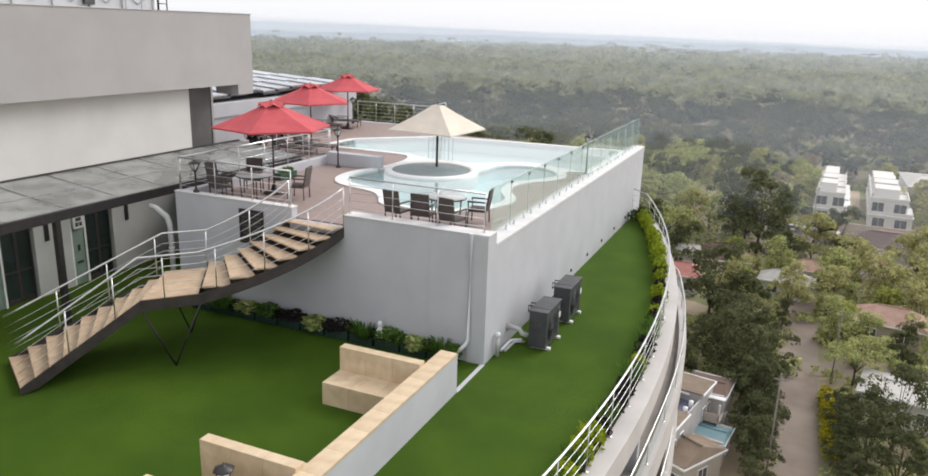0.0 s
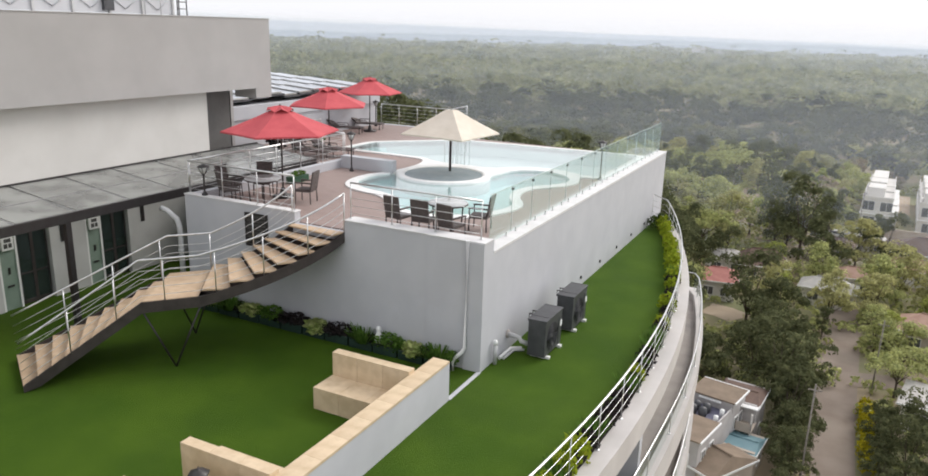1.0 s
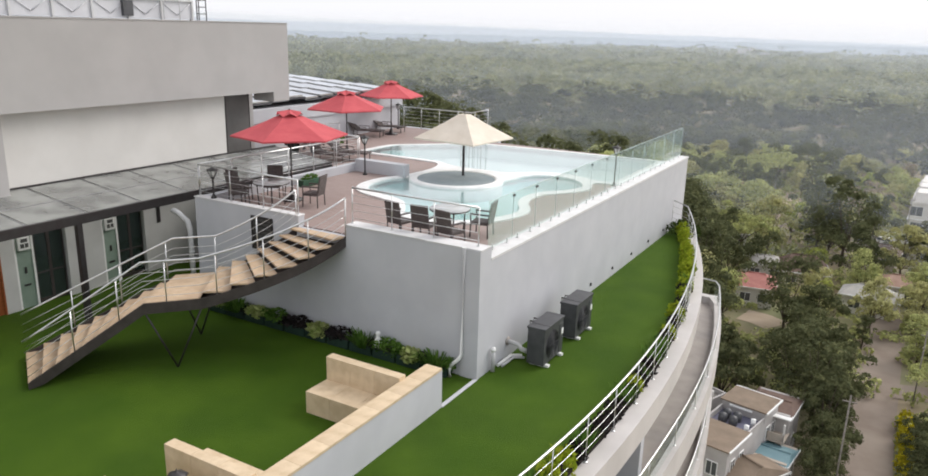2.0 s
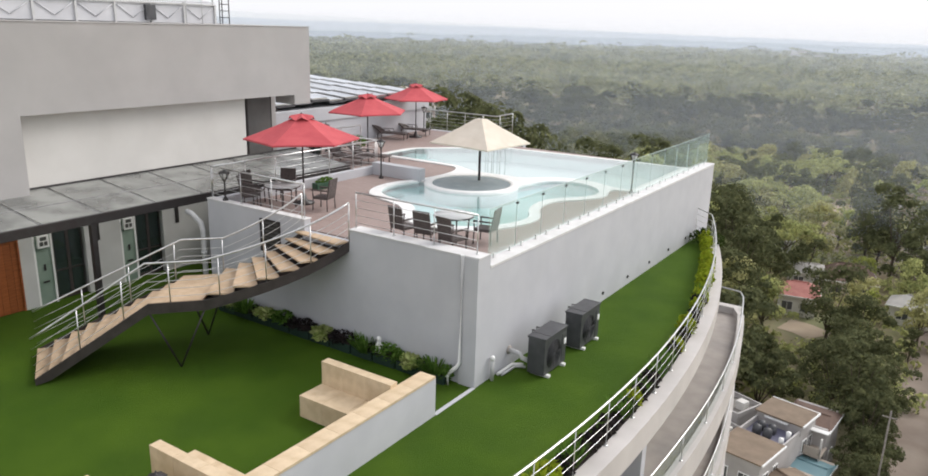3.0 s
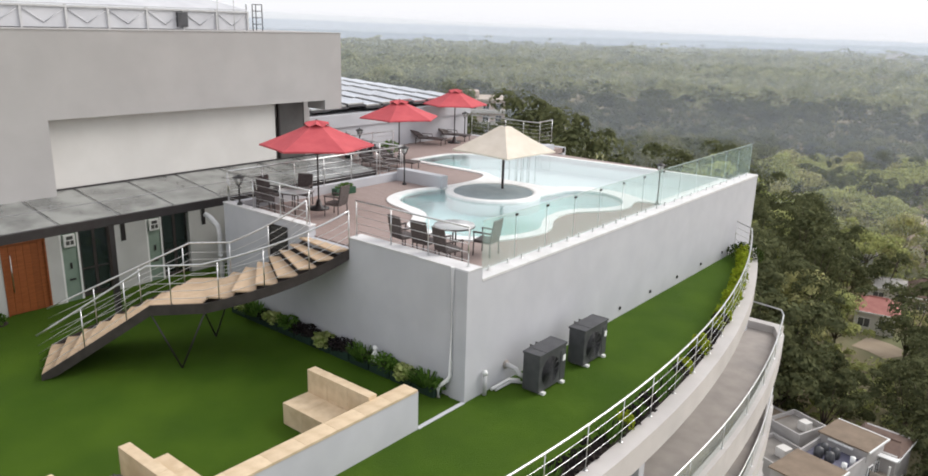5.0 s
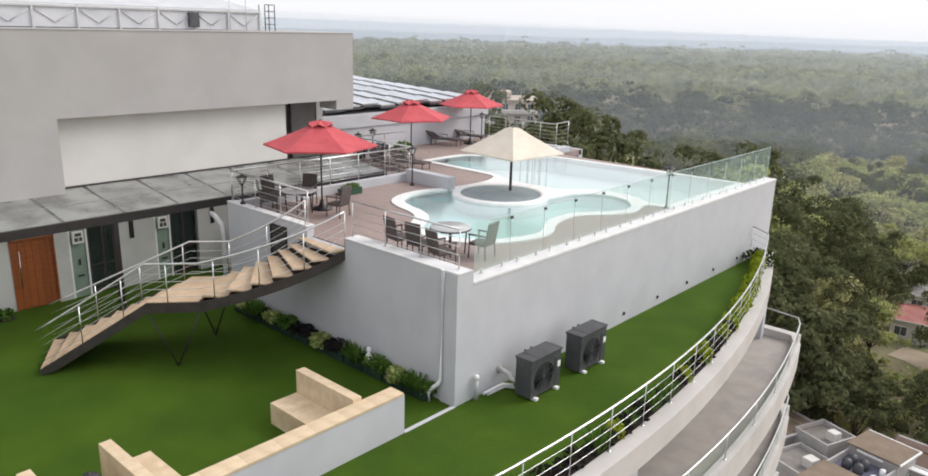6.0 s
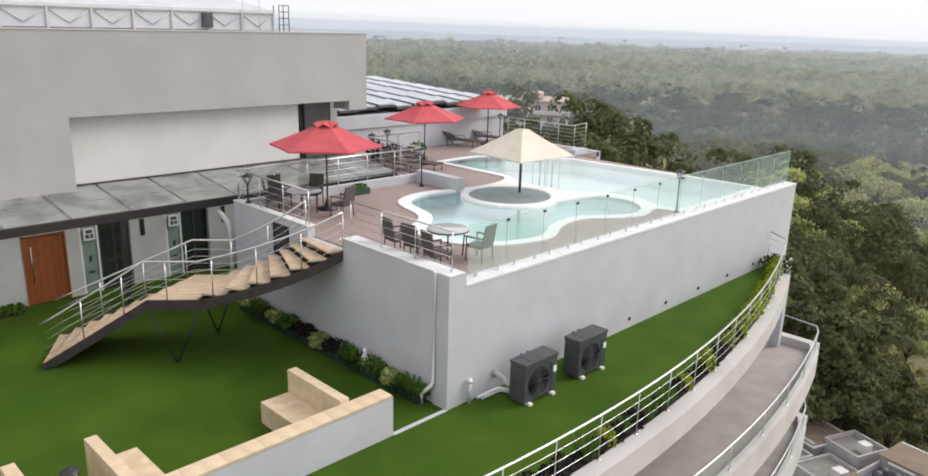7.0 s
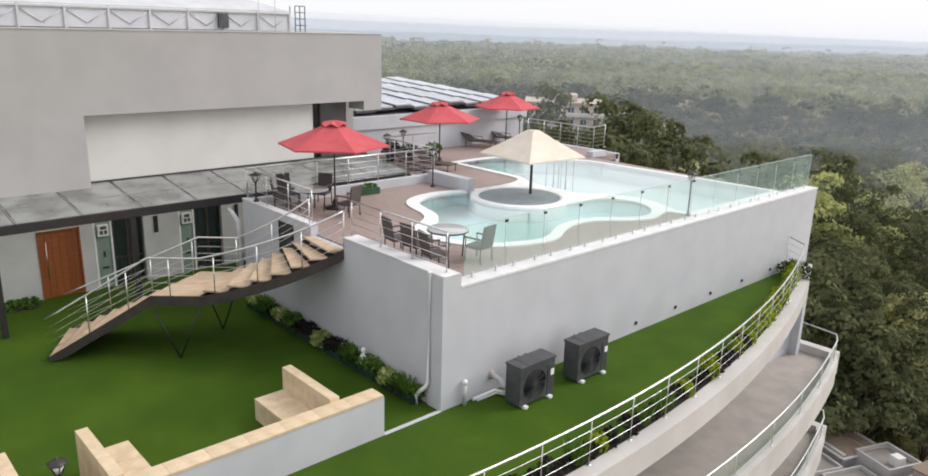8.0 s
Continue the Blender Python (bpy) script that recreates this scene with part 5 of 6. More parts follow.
def rim(w0, d0, w1, d1, z0, z1, t=0.16):
    """Four low walls round a rectangle."""
    return boxes((w0, d0, z0, w1, d0 + t, z1), (w0, d1 - t, z0, w1, d1, z1), (w0, d0 + t, z0, w0 + t, d1 - t, z1), (w1 - t, d0 + t, z0, w1, d1 - t, z1))


def flat_house(at, rz, w, d, h, roof, wall, label, parapet=0.35, room=False):
    """A flat-roofed house with a parapet, a roof slab and windows on its sides."""
    t = thing("flat_roofed_house", label, "house", at, rz, group="flat-roofed houses")
    part("wall", box(-w / 2, -d / 2, 0, w / 2, d / 2, h), wall, t)
    part("roof", box(-w / 2 + 0.16, -d / 2 + 0.16, h, w / 2 - 0.16, d / 2 - 0.16, h + 0.06), roof, t)
    part("parapet", rim(-w / 2 - 0.04, -d / 2 - 0.04, w / 2 + 0.04, d / 2 + 0.04, h, h + parapet), wall, t)
    if room:
        part("roof_tank", box(0.1 * w, -0.1 * d, h + 0.06, 0.36 * w, 0.14 * d, h + 0.9, bevel=0.04), HOUSE, t, "white tank on the roof")
    for z in np.arange(0.9, h - 1.2, 2.9):
        for k in (-0.28, 0.22):
            window(t, 0.9, 1.2, (k * w, -d / 2 - 0.005, float(z)), 0)
            window(t, 0.9, 1.2, (w / 2 + 0.005, k * d, float(z)), 90)
    return t


# terrace house with two brown roofs and a blue-grey yard of water drums between them
terr = thing("terrace_house", "white house with weathered brown flat roofs and water drums between them", "house", (-0.5, 49.2, G), -12)
part("wall", boxes((-2.0, -5.6, 0, 2.0, 5.6, 5.0)), VILLA_WALL, terr)
part("front_block", box(-2.0, -5.6, 5.0, 2.0, -1.3, 5.5), VILLA_WALL, terr)
part("rear_block", box(-2.0, 2.3, 5.0, 2.0, 5.6, 6.0), VILLA_WALL, terr)
part("front_roof", box(-2.15, -5.75, 5.5, 2.15, -1.2, 5.62), BROWN_FLAT, terr)
part("rear_roof", box(-2.15, 2.15, 6.0, 2.15, 5.75, 6.12), BROWN_FLAT, terr)
for q in ((2.15, 2.15, 5.98, 2.27, 5.75, 6.14), (-2.15, 5.75, 5.98, 2.27, 5.87, 6.14), (2.15, -5.75, 5.48, 2.27, -1.2, 5.64)):
    part("gutter", box(*q), WHITE, terr)
part("terrace_floor", box(-1.9, -1.3, 5.0, 1.9, 2.3, 5.05), BLUE_FLOOR, terr)
for x in (-2.0, 1.85):
    part("parapet", box(x, -1.2, 5.0, x + 0.15, 2.15, 5.6), VILLA_WALL, terr)
part("canopy_rail", box(-1.2, 2.0, 5.75, 0.9, 2.14, 5.9), WHITE, terr, "white painted rail")
for i in range(4):
    part("drum", bm_lathe(bmesh.new(), [(0.36, 5.05), (0.40, 5.3), (0.36, 5.8), (0.1, 5.95), (0.0, 5.95)], 14, (-0.9 + 0.95 * (i % 2), 0.0 + 0.95 * (i // 2))), AC_GREY, terr, "dark plastic water drum")
for i in range(2):
    part("white_drum", bm_lathe(bmesh.new(), [(0.2, 5.05), (0.22, 5.8), (0.0, 5.85)], 12, (1.5, -0.6 + 1.5 * i)), WHITE, terr, "white cylinder")
for y in (-4.4, -2.6, 3.4, 4.6):
    for z in (0.9, 3.1):
        window(terr, 0.8, 1.2, (2.005, y, z), 90)
for x in (-1.1, 0.8):
    window(terr, 0.9, 1.2, (x, -5.605, 3.0), 0)
pitched_house((2.1, 56.2, G), -6, 3.8, 4.6, 5.0, 0.35, BROWN_ROOF, VILLA_WALL, "two-storey house with a low dark brown roof", hip=0.1, eave=0.25)
porch = thing("porch", "small white porch with a pale slatted awning", "porch", (2.3, 53.0, G), -6)
part("floor", box(-1.5, -1.0, 3.0, 1.5, 1.2, 3.2), HOUSE_TAN, porch)
part("post", box(-1.45, -0.95, 0, -1.3, -0.8, 4.9), HOUSE, porch)
part("post", box(1.3, -0.95, 0, 1.45, -0.8, 4.9), HOUSE, porch)
part("awning", box(-1.6, 0.2, 4.85, 1.6, 1.2, 4.95), WHITE, porch)
part("railing", boxes((-1.45, -0.95, 3.2, 1.45, -0.88, 3.9)), HOUSE_TAN, porch)
pitched_house((3.2, 50.9, G), -8, 2.9, 3.6, 2.7, 0.25, TEAL, HOUSE_TAN, "carport with a faded teal sheet roof", hip=0.05, eave=0.2)
pitched_house((2.0, 45.6, G), -30, 2.6, 5.5, 3.2, 0.9, BROWN_FLAT, HOUSE_TAN, "low house with a dull brown roof", hip=0.1, eave=0.3)
flat_house((-4.5, 54.2, G), -22, 3.4, 3.6, 4.6, GREY_FLAT, VILLA_WALL, "white block with a grey screeded flat roof", 0.5, True)
flat_house((-4.9, 49.6, G), -22, 3.8, 4.2, 3.9, GREY_FLAT, VILLA_WALL, "white block with a grey screeded flat roof", 0.4, True)
pitched_house((-8.0, 54.6, G), -22, 3.4, 4.4, 4.7, 0.3, BROWN_FLAT, VILLA_WALL, "white house with a low sheet roof weathered brown", hip=0.05, eave=0.25)
flat_house((-9.6, 49.0, G), -24, 4.2, 5.0, 4.2, GREY_FLAT, VILLA_WALL, "white block with a grey screeded flat roof", 0.3)
hotel = thing("apartment_block", "pink-beige apartment block far behind the deck", "apartment block", (-107, 131, -16.6), 42)
PINK = surf("pink_beige_paint", (0.52, 0.43, 0.38), (0.60, 0.50, 0.44), 0.4, 0.8, 0.1, 10)
part("plinth", box(-9, -6, -12, 9, 6, 0), HOUSE_TAN, hotel)
part("wall", box(-9, -6, 0, 9, 6, 8.6), PINK, hotel)
part("roof", boxes((-9.4, -6.4, 8.6, 9.4, 6.4, 9.1)), HOUSE_TAN, hotel)
part("roof_room", box(-3, -3, 9.1, 3, 3, 10.6), PINK, hotel)
for fl in range(3):
    part("balcony", box(-9, -7.2, 0.3 + 2.8 * fl, 9, -6, 1.1 + 2.8 * fl), HOUSE, hotel)
    for x in range(6):
        window(hotel, 1.4, 1.3, (-7.5 + 3 * x, -6.01, 1.2 + 2.8 * fl), 0)


# ---- trees ----
def leaf_cloud(centres, radii_, per, size, rng, flat=0.8, under=0.35, jitter=0.4):
    """Leaf tufts on the shells of many clumps: arrays of corner points."""
    n = len(centres) * per
    c = np.repeat(np.asarray(centres, float), per, axis=0)
    r = np.repeat(np.asarray(radii_, float), per)
    d = rng.normal(0, 1, (n, 3))
    d /= np.linalg.norm(d, axis=1)[:, None]
    low = d[:, 2] < -under
    d[low, 2] *= -1
    rad = r * rng.uniform(0.72, 1.06, n)
    pos = c + d * rad[:, None] * np.array([1, 1, flat])
    nrm = d + rng.normal(0, jitter, (n, 3))
    nrm /= np.linalg.norm(nrm, axis=1)[:, None]
    u = np.cross(nrm, rng.normal(0, 1, (n, 3)))
    u /= np.linalg.norm(u, axis=1)[:, None]
    w = np.cross(nrm, u)
    s = np.broadcast_to(np.asarray(size, float), (len(centres),)).repeat(per) * rng.uniform(0.55, 1.35, n)
    a, b = u * (s * 0.62)[:, None], w * (s * 0.42)[:, None]
    return np.stack([pos - a, pos - b * 0.9 + a * 0.1, pos + a, pos + b * 0.9 + a * 0.1], axis=1)


def quads_mesh(name, q, material):
    n = len(q)
    me = bpy.data.meshes.new(name)
    me.from_pydata(q.reshape(-1, 3).tolist(), [], np.arange(n * 4).reshape(n, 4).tolist())
    me.materials.append(material)
    return me


# All but the deep green are lifted in colour to stand in for haze.
LEAF = [foliage("deep_green_leaves", (0.082, 0.095, 0.049), (0.17, 0.178, 0.085), 1.1, 0.28),
        foliage("olive_green_leaves", (0.33, 0.325, 0.15), (0.58, 0.56, 0.27), 1.1, 0.28),
        foliage("mid_green_leaves", (0.28, 0.315, 0.135), (0.54, 0.55, 0.235), 1.1, 0.28),
        foliage("bright_green_leaves", (0.30, 0.35, 0.10), (0.54, 0.57, 0.175), 1.1, 0.28),
        foliage("brown_green_leaves", (0.27, 0.23, 0.16), (0.44, 0.37, 0.265), 1.1, 0.28)]


def tree(kind, seed, height, spread, label, wide=False, tall=False):
    rng = np.random.default_rng(seed)
    t = thing("tree", label, "tree", (0, 0, 0), group="garden trees")
    bm = bmesh.new()
    fork = height * (0.22 if not wide else 0.42)
    bm_tube(bm, [(0, 0, -0.3), (0.1, 0.05, fork * 0.5), (0.0, 0.15, fork)], 0.28, 8, 0.18)
    centres, rad = [], []
    for k in range(9 if not tall else 12):
        a = 2.4 * k + rng.uniform(-0.3, 0.3)
        rr = spread * rng.uniform(0.4, 0.8) * (0.6 if tall else 1)
        zz = height * (rng.uniform(0.66, 0.88) if wide else 0.3 + 0.62 * ((k * 5) % 9) / 8 + rng.uniform(-0.04, 0.04))
        if not wide and zz > 0.75 * height:
            rr *= 0.55
        if tall:
            zz = height * (0.3 + 0.65 * k / 11)
            rr = spread * (1 - 0.75 * k / 11) * 0.7
        e = (rr * math.cos(a), rr * math.sin(a), zz)
        bm_tube(bm, [(0, 0.1, fork * rng.uniform(0.7, 1)), (e[0] * 0.5, e[1] * 0.5, (fork + zz) / 2), e], 0.1, 5, 0.03)
        centres.append(e)
        rad.append(spread * rng.uniform(0.30, 0.48))
        for _ in range(3):
            o = rng.normal(0, 1, 3) * spread * 0.25
            centres.append((e[0] + o[0], e[1] + o[1], zz + o[2] * 0.4))
            rad.append(spread * rng.uniform(0.14, 0.28))
    part("trunk", bm, BARK, t)
    q = leaf_cloud(centres, rad, 100 if kind == 0 else 96, 0.38 if kind == 0 else 0.46, rng, 0.6 if wide else 0.8, 0.35, 0.22)
    piece("crown", quads_mesh("crown", q, LEAF[kind]), t, Matrix())
    return t


protos = [tree(0, 1, 11, 4.6, "broad dark green tree standing in a garden"), tree(2, 2, 12, 5.0, "tall mid-green tree standing in a garden"), tree(1, 3, 10, 4.8, "olive-green tree with haze-paled leaves in a garden"),
          tree(3, 4, 8, 3.8, "small bright green tree in a garden"), tree(2, 5, 11, 6.5, "flat-topped spreading green tree", wide=True), tree(0, 6, 15, 3.6, "tall dark conifer-like tree", tall=True),
          tree(4, 7, 9, 4.5, "sparse brownish tree standing in a garden"), tree(0, 8, 13, 5.6, "large dark green shade tree"), tree(1, 9, 12, 5.2, "tall grey-green gum tree in a garden")]
rng = random.Random(11)
# (kind, x, y, scale)
SPOTS = [(7, -59, 92, 2.5), (8, -65, 96, 2.3), (7, -48, 88, 2.35), (1, -88, 106, 2.3), (6, -97, 121, 2.3), (6, -92, 114, 2.1), (4, -39, 98, 1.9), (0, -3.8, 61.5, 0.95), (7, -10.5, 63, 1.6), (0, -15, 52, 1.7), (7, -18, 60, 1.8), (7, 5.0, 64, 1.0), (0, 6.4, 58.5, 0.85), (7, -6, 178, 1.3), (0, 0.5, 132, 1.1), (1, 7, 150, 1.1), (3, 4, 214, 1.3), (3, 12.5, 216, 1.3), (1, -13, 137, 1.1), (4, -17.5, 147, 1.1), (0, -8, 112, 0.9), (2, 29, 136, 1.2), (6, 6, 172, 1.2), (7, -13.5, 92, 1.25), (8, -12, 79, 1.25), (5, -16, 74, 1.1), (1, -14, 111, 1.1), (8, -24, 116, 1.2), (2, -22.5, 142, 1.2), (8, -32, 155, 1.3), (1, -43, 172, 1.3), (7, -36, 121, 1.3), (8, -34, 138, 1.2), (0, -22, 103, 1.2), (7, -24, 94, 1.2), (1, -16, 84, 1.1), (0, -11, 70, 1.0), (7, -13, 61, 1.0), (5, -17, 64, 1.0), (1, -20, 80, 1.1), (0, -8.5, 60, 1.4), (0, -13, 56, 1.5), (7, -16, 66, 1.5), (0, -9, 66, 1.4), (7, -20, 72, 1.5), (0, -13, 47, 1.0), (8, -47, 62, 2.7), (7, -40, 66, 2.4), (2, -56, 62, 2.6), (8, -33, 74, 1.7), (1, -50, 105, 1.8), (7, -42, 112, 1.8), (2, -60, 118, 1.9), (8, -66, 84, 2.0), (1, -28, 90, 1.6), (3, -35.7, 120, 1.9), (3, -34, 133, 1.8), (3, -24.5, 97, 1.5), (1, -21, 112, 1.5), (3, -17, 100, 1.3), (4, -29, 104, 1.5), (3, -45, 150, 1.8), (8, -40, 53.5, 2.5), (7, 2.4, 68, 0.9), (0, -3, 66, 0.7), (7, 3.6, 71, 0.9), (0, 6.2, 62.5, 0.72), (7, 7.0, 51, 0.55), (0, 6.8, 55.5, 0.58), (7, -0.9, 87, 1.15), (0, 3.2, 84, 1.0), (0, -5.6, 70, 0.7), (0, 5.4, 77.5, 0.8), (5, 8.4, 86, 0.45), (5, 21.2, 77, 0.7), (2, 9.0, 95, 0.95), (8, 14.2, 98, 0.95), (4, 16.4, 73.6, 0.75), (0, 15.7, 59.5, 0.6), (7, 16.6, 55, 0.65), (0, 18.7, 51.5, 0.8), (7, 19.2, 60, 0.8), (8, 18, 110, 1.15), (2, 22.4, 106, 1.1), (1, 15, 104.5, 1.0), (8, 27, 103, 1.1), (2, 29, 112, 1.1), (1, 14.6, 87, 0.75), (1, 17.6, 82.5, 0.8), (3, 16.5, 92, 0.7), (3, 21.5, 99, 0.85), (2, 25.5, 97, 1.0), (7, 2.9, 127, 1.4), (0, 6.1, 117, 1.2), (7, -1.5, 132, 1.2), (0, 16.1, 129, 1.2), (2, 6, 103, 1.05), (3, 2, 101, 0.75), (8, 1.5, 94.5, 0.9), (1, 6.8, 108.5, 0.9), (3, -0.6, 119.5, 0.8), (2, 28, 122, 1.2), (8, 12, 124, 1.1), (7, 7.4, 68, 0.6), (0, -8, 66, 0.85), (7, -10.5, 80, 1.1), (0, 2.2, 77, 0.9)]
SPOTS += [(0 if i % 2 else 7, 7.3 + 0.2 * math.sin(2.1 * i), 45.5 + 2.6 * i, 0.34 + 0.05 * (i % 3)) for i in range(11)]
SPOTS += [(0, 14.6 + 0.3 * math.sin(1.7 * i), 47 + 2.9 * i, 0.36 + 0.05 * (i % 3)) for i in range(7)]
KEEP_OUT = [(10.6, 40, 3.4), (10.5, 50, 3.4), (10.5, 60, 3.6), (10.6, 70, 3.6), (10.9, 80, 3.4), (10.9, 90, 3.0), (14, 77.5, 3.5), (-2, 57, 7), (2, 62, 5.5), (-7, 56, 5), (-2, 49, 7), (4, 47, 5), (3, 55.5, 4.5), (-9, 47, 5), (-7.6, 111, 5), (-1.8, 110, 5), (-6.8, 98, 5), (-4.5, 91, 5), (25, 131, 9), (-11, 160, 6), (-12, 172, 6), (-13, 190, 6), (-10.5, 150, 6), (0, 148, 5), (8, 143, 5), (14, 143, 5), (-20, 163, 4), (-33, 224, 9), (-29, 211, 7), (21, 168, 10), (22, 185, 13), (23, 205, 13), (24, 225, 13), (21, 67, 6), (40, 200, 14), (20, 153, 9), (28, 153, 9), (22, 140, 6), (14, 160, 6)]
KEEP_OUT += [(18, 165, 9), (29, 165, 9), (24, 152, 7), (34, 152, 7)]
KEEP_OUT += [(x, y - 1.5, 0.5 * w + 2.0) for x, y, _, w, _, _, _ in SMALL]
placed = [(x, y) for _, x, y, _ in SPOTS]
tries = 0
while len(SPOTS) < 285 and tries < 6000:
    tries += 1
    y = rng.uniform(70, 250)
    x = rng.uniform(-62, 14 + 0.16 * y) if rng.random() < 0.4 else rng.uniform(-22, 14 + 0.16 * y)
    if y < 75 and x < -22 or x > 45 or (-8 < x < 26 and y < 128):
        continue
    if any((x - a) ** 2 + (y - b) ** 2 < r * r for a, b, r in KEEP_OUT) or any((x - a) ** 2 + (y - b) ** 2 < ((54 if y > 110 else 34) if x > -22 else 22) for a, b in placed):
        continue
    placed.append((x, y))
    # Farther trees draw mostly pale kinds, imitating haze through leaf colour.
    SPOTS.append((rng.choice((1, 2, 8, 1, 7, 3, 4, 6) if y < 125 else (2, 8, 3, 6, 0, 8, 1)) if x > -8 else rng.choice((0, 1, 7, 7, 4, 8, 0)), x, y, rng.uniform(0.85, 1.3) * (1.05 if y > 110 else 1) if x > -25 else rng.uniform(0.8, 1.2)))
used = set()
for i, (k, x, y, s) in enumerate(SPOTS):
    if x < -10 and y < 125 and k in (1, 2, 3, 8) and i % 4:
        k = 7 if i % 2 else 0
    if any((x - a) ** 2 + (y - b + 2) ** 2 < (0.45 * w + 1.5) ** 2 for a, b, _, w, _, _, _ in SMALL):
        continue
    s *= 0.8 if y < 72 or x < -12 or k in (0, 5, 7) else 0.7
    m = pose(x, y, float(land(x, y)), 0, 0, rng.uniform(0, 360)) @ Matrix.Diagonal((s, s, s * rng.uniform(0.9, 1.1), 1))
    if k in used:
        copy_thing(protos[k], m).matrix_basis = m
    else:
        protos[k].matrix_world = m
        used.add(k)
g = np.random.default_rng(8)
bx, by = g.uniform(-40, 45, 4000), 40 + 210 * g.uniform(0, 1, 4000) ** 1.3
ok = np.ones(len(bx), bool)
for a, b, r in KEEP_OUT + [(10.6, 55, 3.2), (10.6, 65, 3.2), (10.8, 85, 2.8), (10.2, 97, 2.8), (9, 110, 3), (6, 130, 3), (5.5, 56, 3)]:
    ok &= (bx - a) ** 2 + (by - b) ** 2 > (r * 0.85) ** 2
bx, by = bx[ok], by[ok]
br = g.uniform(0.5, 1.5, len(bx))
shrubs = quads_mesh("undergrowth", leaf_cloud(np.stack([bx, by, land(bx, by) + br * 0.5], axis=1), br, 16, 0.6, g, 0.8, 0.1), LEAF[2])
tagged(new("undergrowth", shrubs), "low green bushes and undergrowth between the gardens", "undergrowth", kind="stuff")
hy = thing("yellow_hedge", "bright yellow-green flowering hedge along the road", "hedge", (13.6, 62, G), 0)
hq = leaf_cloud([(0.1 * math.sin(i), -7 + 0.7 * i, 0.8) for i in range(21)], [0.85] * 21, 60, 0.35, np.random.default_rng(3), 1.0)
piece("foliage", quads_mesh("foliage", hq, foliage("yellow_flower_leaves", (0.32, 0.30, 0.02), (0.55, 0.46, 0.03), 2)), hy, Matrix())
POLE = surf("weathered_pole_timber", (0.20, 0.18, 0.16), (0.28, 0.255, 0.23), 4, 0.9, 0.2, 20)
for x, y, h in ((8.3, 49, 10.5), (14.2, 73.5, 9), (-12.5, 152, 9), (12.5, 152, 9)):
    up = thing("utility_pole", "grey timber utility pole with a cross arm", "pole", (x, y, G), group="utility poles")
    part("pole", tube([(0, 0, -0.3), (0, 0, h)], 0.07, 8), POLE, up)
    part("cross_arm", box(-0.55, -0.04, h - 0.6, 0.55, 0.04, h - 0.52), POLE, up)


# ---- woods ----
def woods(name, r0, r1, spacing, crown, per, leaf, material, label, seed, tall=6.0, flat=0.75, a0=-28, a1=74, skip_town=False):
    """A belt of woodland: crowns of leaf tufts set close together over the land."""
    g = np.random.default_rng(seed)
    n = int(0.5 * radians(a1 - a0) * (r1 * r1 - r0 * r0) / spacing ** 2)
    r = np.sqrt(g.uniform(r0 * r0, r1 * r1, n))
    a = np.radians(g.uniform(a0, a1, n))
    x, y = -r * np.sin(a), r * np.cos(a)
    if skip_town:
        keep = ~((x > -62 + 0.0 * y) & (y < 246) & (x < 60))
        r, x, y = r[keep], x[keep], y[keep]
    n = len(r)
    R = crown * g.uniform(0.6, 1.35, n)
    top = tall * g.uniform(0.55, 1.3, n)
    base = np.stack([x, y, land(x, y) + top], axis=1)
    c = [base]
    rad = [R * 0.8]
    for _ in range(3):
        c.append(base + g.normal(0, 1, (n, 3)) * (R * 0.55)[:, None] * np.array([1, 1, 0.45]))
        rad.append(R * g.uniform(0.35, 0.6, n))
    q = leaf_cloud(np.concatenate(c), np.concatenate(rad), max(8, int(per * 0.36)), leaf * 0.85, g, flat, 0.1, 0.14)
    me = quads_mesh(name, q, material)
    return tagged(new(name, me), label, "woodland", kind="stuff")


# Leaf colours hold valley shade in W1 and haze paling in W2, W3.
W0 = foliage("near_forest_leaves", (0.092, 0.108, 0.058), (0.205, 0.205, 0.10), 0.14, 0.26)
W1 = foliage("shaded_valley_leaves", (0.088, 0.098, 0.074), (0.150, 0.158, 0.100), 0.12, 0.26)
W2 = foliage("hazed_green_leaves", (0.165, 0.188, 0.118), (0.42, 0.425, 0.245), 0.11, 0.26)
W3 = foliage("hazed_upland_leaves", (0.20, 0.22, 0.155), (0.42, 0.425, 0.27), 0.05, 0.22)
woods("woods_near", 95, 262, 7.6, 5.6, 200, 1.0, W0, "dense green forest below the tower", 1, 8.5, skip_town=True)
woods("woods_beyond", 244, 360, 8.0, 6.0, 130, 1.15, W1, "dense valley forest beyond the town, coloured dark as in shade", 5, 8.5)
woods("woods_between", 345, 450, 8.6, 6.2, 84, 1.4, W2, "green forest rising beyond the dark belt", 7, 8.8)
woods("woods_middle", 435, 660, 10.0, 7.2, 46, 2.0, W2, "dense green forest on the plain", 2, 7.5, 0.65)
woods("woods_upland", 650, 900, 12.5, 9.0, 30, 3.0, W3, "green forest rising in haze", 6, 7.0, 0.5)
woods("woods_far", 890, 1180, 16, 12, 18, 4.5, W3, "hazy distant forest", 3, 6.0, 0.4)


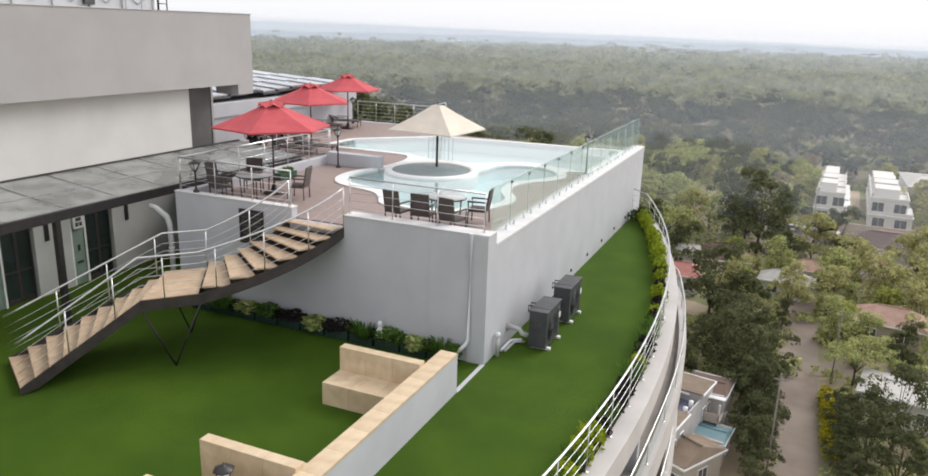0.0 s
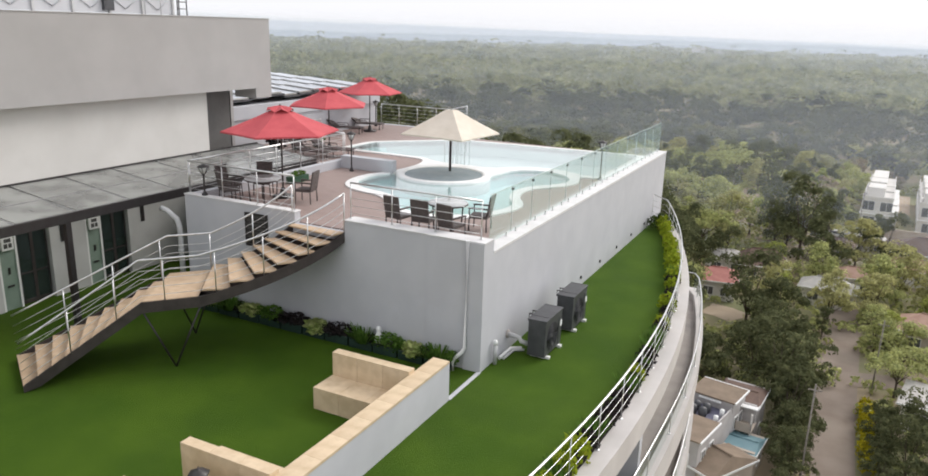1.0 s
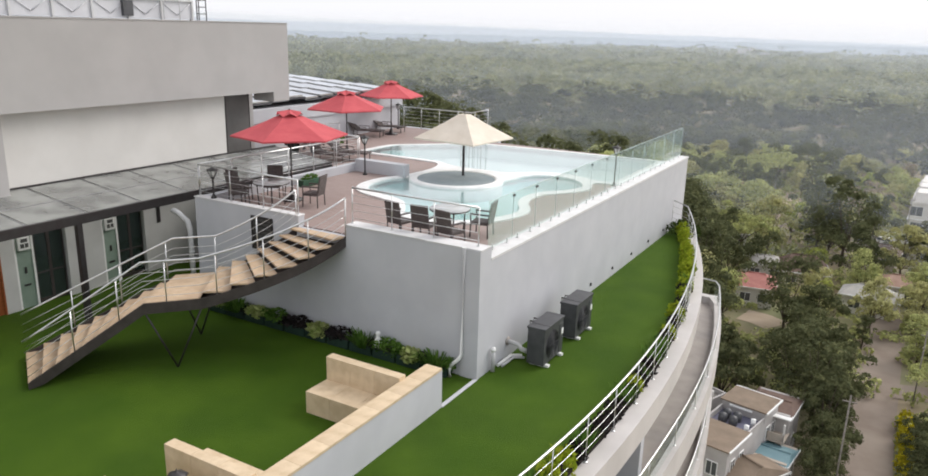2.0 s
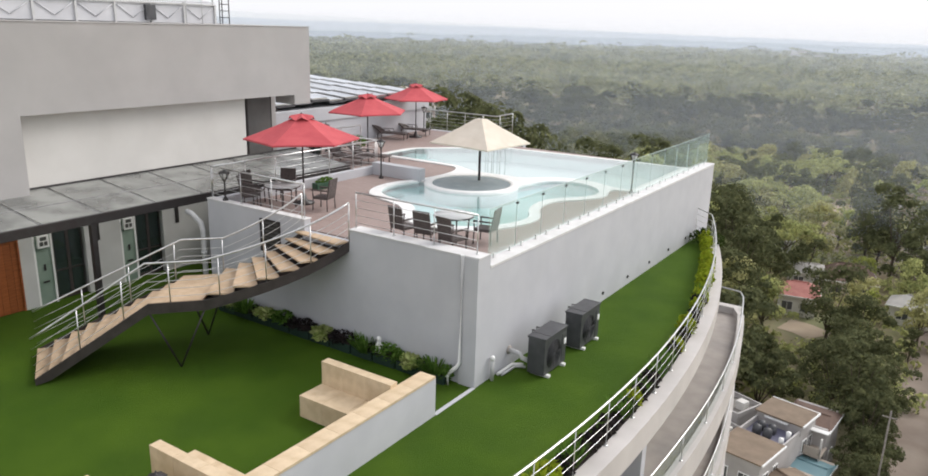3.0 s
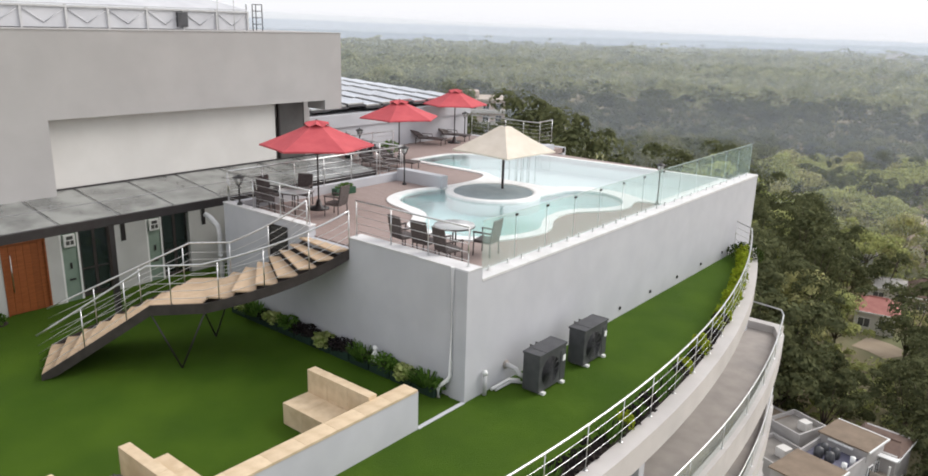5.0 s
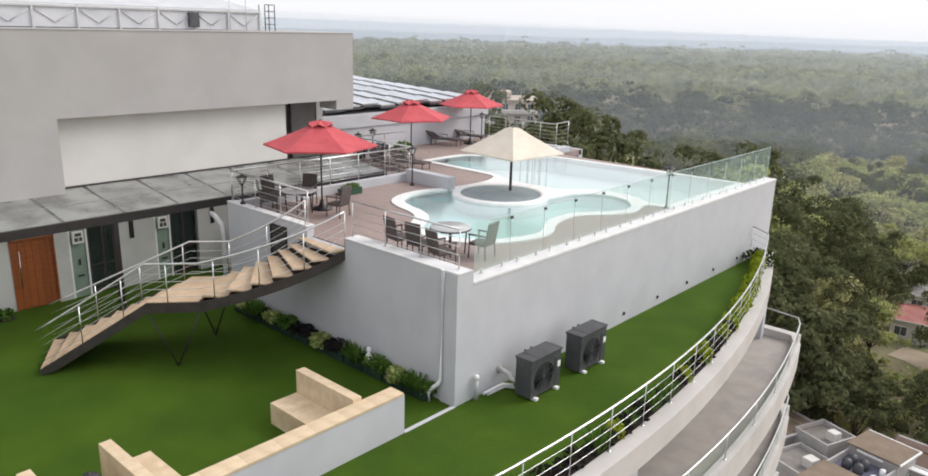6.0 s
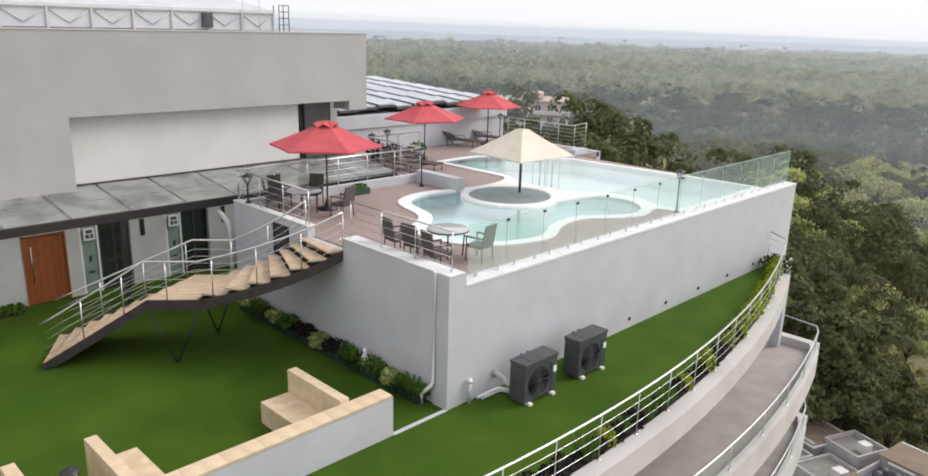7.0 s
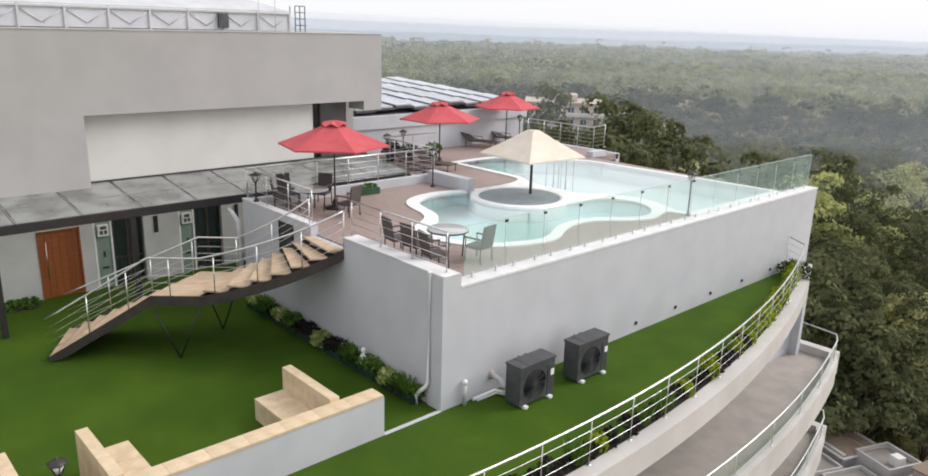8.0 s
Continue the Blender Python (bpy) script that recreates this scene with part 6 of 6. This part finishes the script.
def haze_sheet(name, r, share):
    """An added see-through sheet, tinted pale blue, that stands in for haze over the far land."""
    m = bpy.data.materials.new(name)
    m.use_nodes = True
    n, l = m.node_tree.nodes, m.node_tree.links
    n.remove(n["Principled BSDF"])
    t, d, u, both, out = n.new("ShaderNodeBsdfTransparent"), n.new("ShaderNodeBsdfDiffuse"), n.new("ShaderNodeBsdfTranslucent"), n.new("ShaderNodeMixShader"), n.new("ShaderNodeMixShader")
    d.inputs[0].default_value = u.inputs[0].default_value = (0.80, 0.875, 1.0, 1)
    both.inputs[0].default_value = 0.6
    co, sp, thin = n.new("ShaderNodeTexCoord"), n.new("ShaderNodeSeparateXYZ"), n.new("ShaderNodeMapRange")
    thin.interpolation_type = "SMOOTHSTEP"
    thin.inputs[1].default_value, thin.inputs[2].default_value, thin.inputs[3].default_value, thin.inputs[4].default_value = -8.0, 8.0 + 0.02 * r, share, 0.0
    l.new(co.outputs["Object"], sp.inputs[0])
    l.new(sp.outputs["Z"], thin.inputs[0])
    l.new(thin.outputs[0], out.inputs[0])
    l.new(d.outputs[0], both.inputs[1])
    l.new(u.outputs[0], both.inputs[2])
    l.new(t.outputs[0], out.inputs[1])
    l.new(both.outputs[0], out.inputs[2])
    l.new(out.outputs[0], n["Material Output"].inputs[0])
    bm = bmesh.new()
    rows = []
    for i in range(61):
        a = radians(-60 + 170 * i / 60)
        x, y = -r * math.sin(a), r * math.cos(a)
        rows.append((bm.verts.new((x, y, -60)), bm.verts.new((x, y, 12 + 0.16 * r))))
    for (a, b), (c, d2) in zip(rows, rows[1:]):
        bm.faces.new((a, c, d2, b))
    ob = tagged(part(name, bm, m), "added pale blue sheet standing in for haze over the land", "haze", kind="structure")
    ob.visible_shadow = False


# Five added sheets build up the haze brightening with distance.
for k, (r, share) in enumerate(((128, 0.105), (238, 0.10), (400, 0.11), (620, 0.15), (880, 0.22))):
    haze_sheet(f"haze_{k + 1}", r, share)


def ridge(name, dist, z_top, wobble, colour, seed, label, lean=0.0):
    """A far line of hills, its haze painted as a flat glow, too far off to shift."""
    g = random.Random(seed)
    ph = [g.uniform(0, 6.3) for _ in range(6)]
    bm = bmesh.new()
    rows = []
    for i in range(901):
        a = radians(-40 + 130 * i / 900)
        z = z_top + wobble * sum(math.sin(a * f + p) / (1 + k) for k, (f, p) in enumerate(zip((3, 7, 13, 37, 120, 280), ph))) + lean * (math.degrees(a) - 34)
        z = max(z, 9 - dist * 0.0056) if dist > 4000 else z
        x, y = -dist * math.sin(a), dist * math.cos(a)
        rows.append((bm.verts.new((x, y, -120)), bm.verts.new((x, y, z))))
    for (a, b), (c, d) in zip(rows, rows[1:]):
        bm.faces.new((a, c, d, b))
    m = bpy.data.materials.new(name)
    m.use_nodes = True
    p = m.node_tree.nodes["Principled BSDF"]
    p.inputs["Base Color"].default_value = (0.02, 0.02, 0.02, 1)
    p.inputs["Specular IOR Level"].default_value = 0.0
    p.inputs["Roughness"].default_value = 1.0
    # The haze colour is emitted, so the hills ignore sun and sky.
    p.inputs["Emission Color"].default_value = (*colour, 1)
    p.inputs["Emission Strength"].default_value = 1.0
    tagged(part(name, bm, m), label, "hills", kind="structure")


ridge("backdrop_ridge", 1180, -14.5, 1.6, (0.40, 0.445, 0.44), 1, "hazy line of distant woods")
ridge("backdrop_low_hills", 1800, -9, 2.4, (0.55, 0.605, 0.67), 4, "distant woods glowing in a flat grey-blue haze colour", 0.1)
ridge("backdrop_hills", 2800, 5, 3.0, (0.71, 0.755, 0.825), 2, "distant hills glowing in a flat pale blue haze colour", 0.5)
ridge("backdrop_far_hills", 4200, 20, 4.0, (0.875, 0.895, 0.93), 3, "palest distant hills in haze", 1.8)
for i, (x, y, w, h) in enumerate(((-172, 985, 16, 15), (-150, 990, 12, 11), (-135, 980, 18, 8), (-188, 990, 9, 9))):
    tb = thing("distant_block", "pale far-off building rising above the forest", "building", (x, y, float(land(x, y))), 10 * i, group="far buildings")
    part("wall", box(-w / 2, -6, 0, w / 2, 6, h), HOUSE, tb)
    part("roof", box(-w / 2 - 0.4, -6.4, h, w / 2 + 0.4, 6.4, h + 0.8), TIN, tb)
    for f in range(max(2, h // 4)):
        part("window_band", box(-w / 2 + 0.8, -6.06, 1.5 + 3.4 * f, w / 2 - 0.8, -5.98, 2.9 + 3.4 * f), WINDOW, tb)
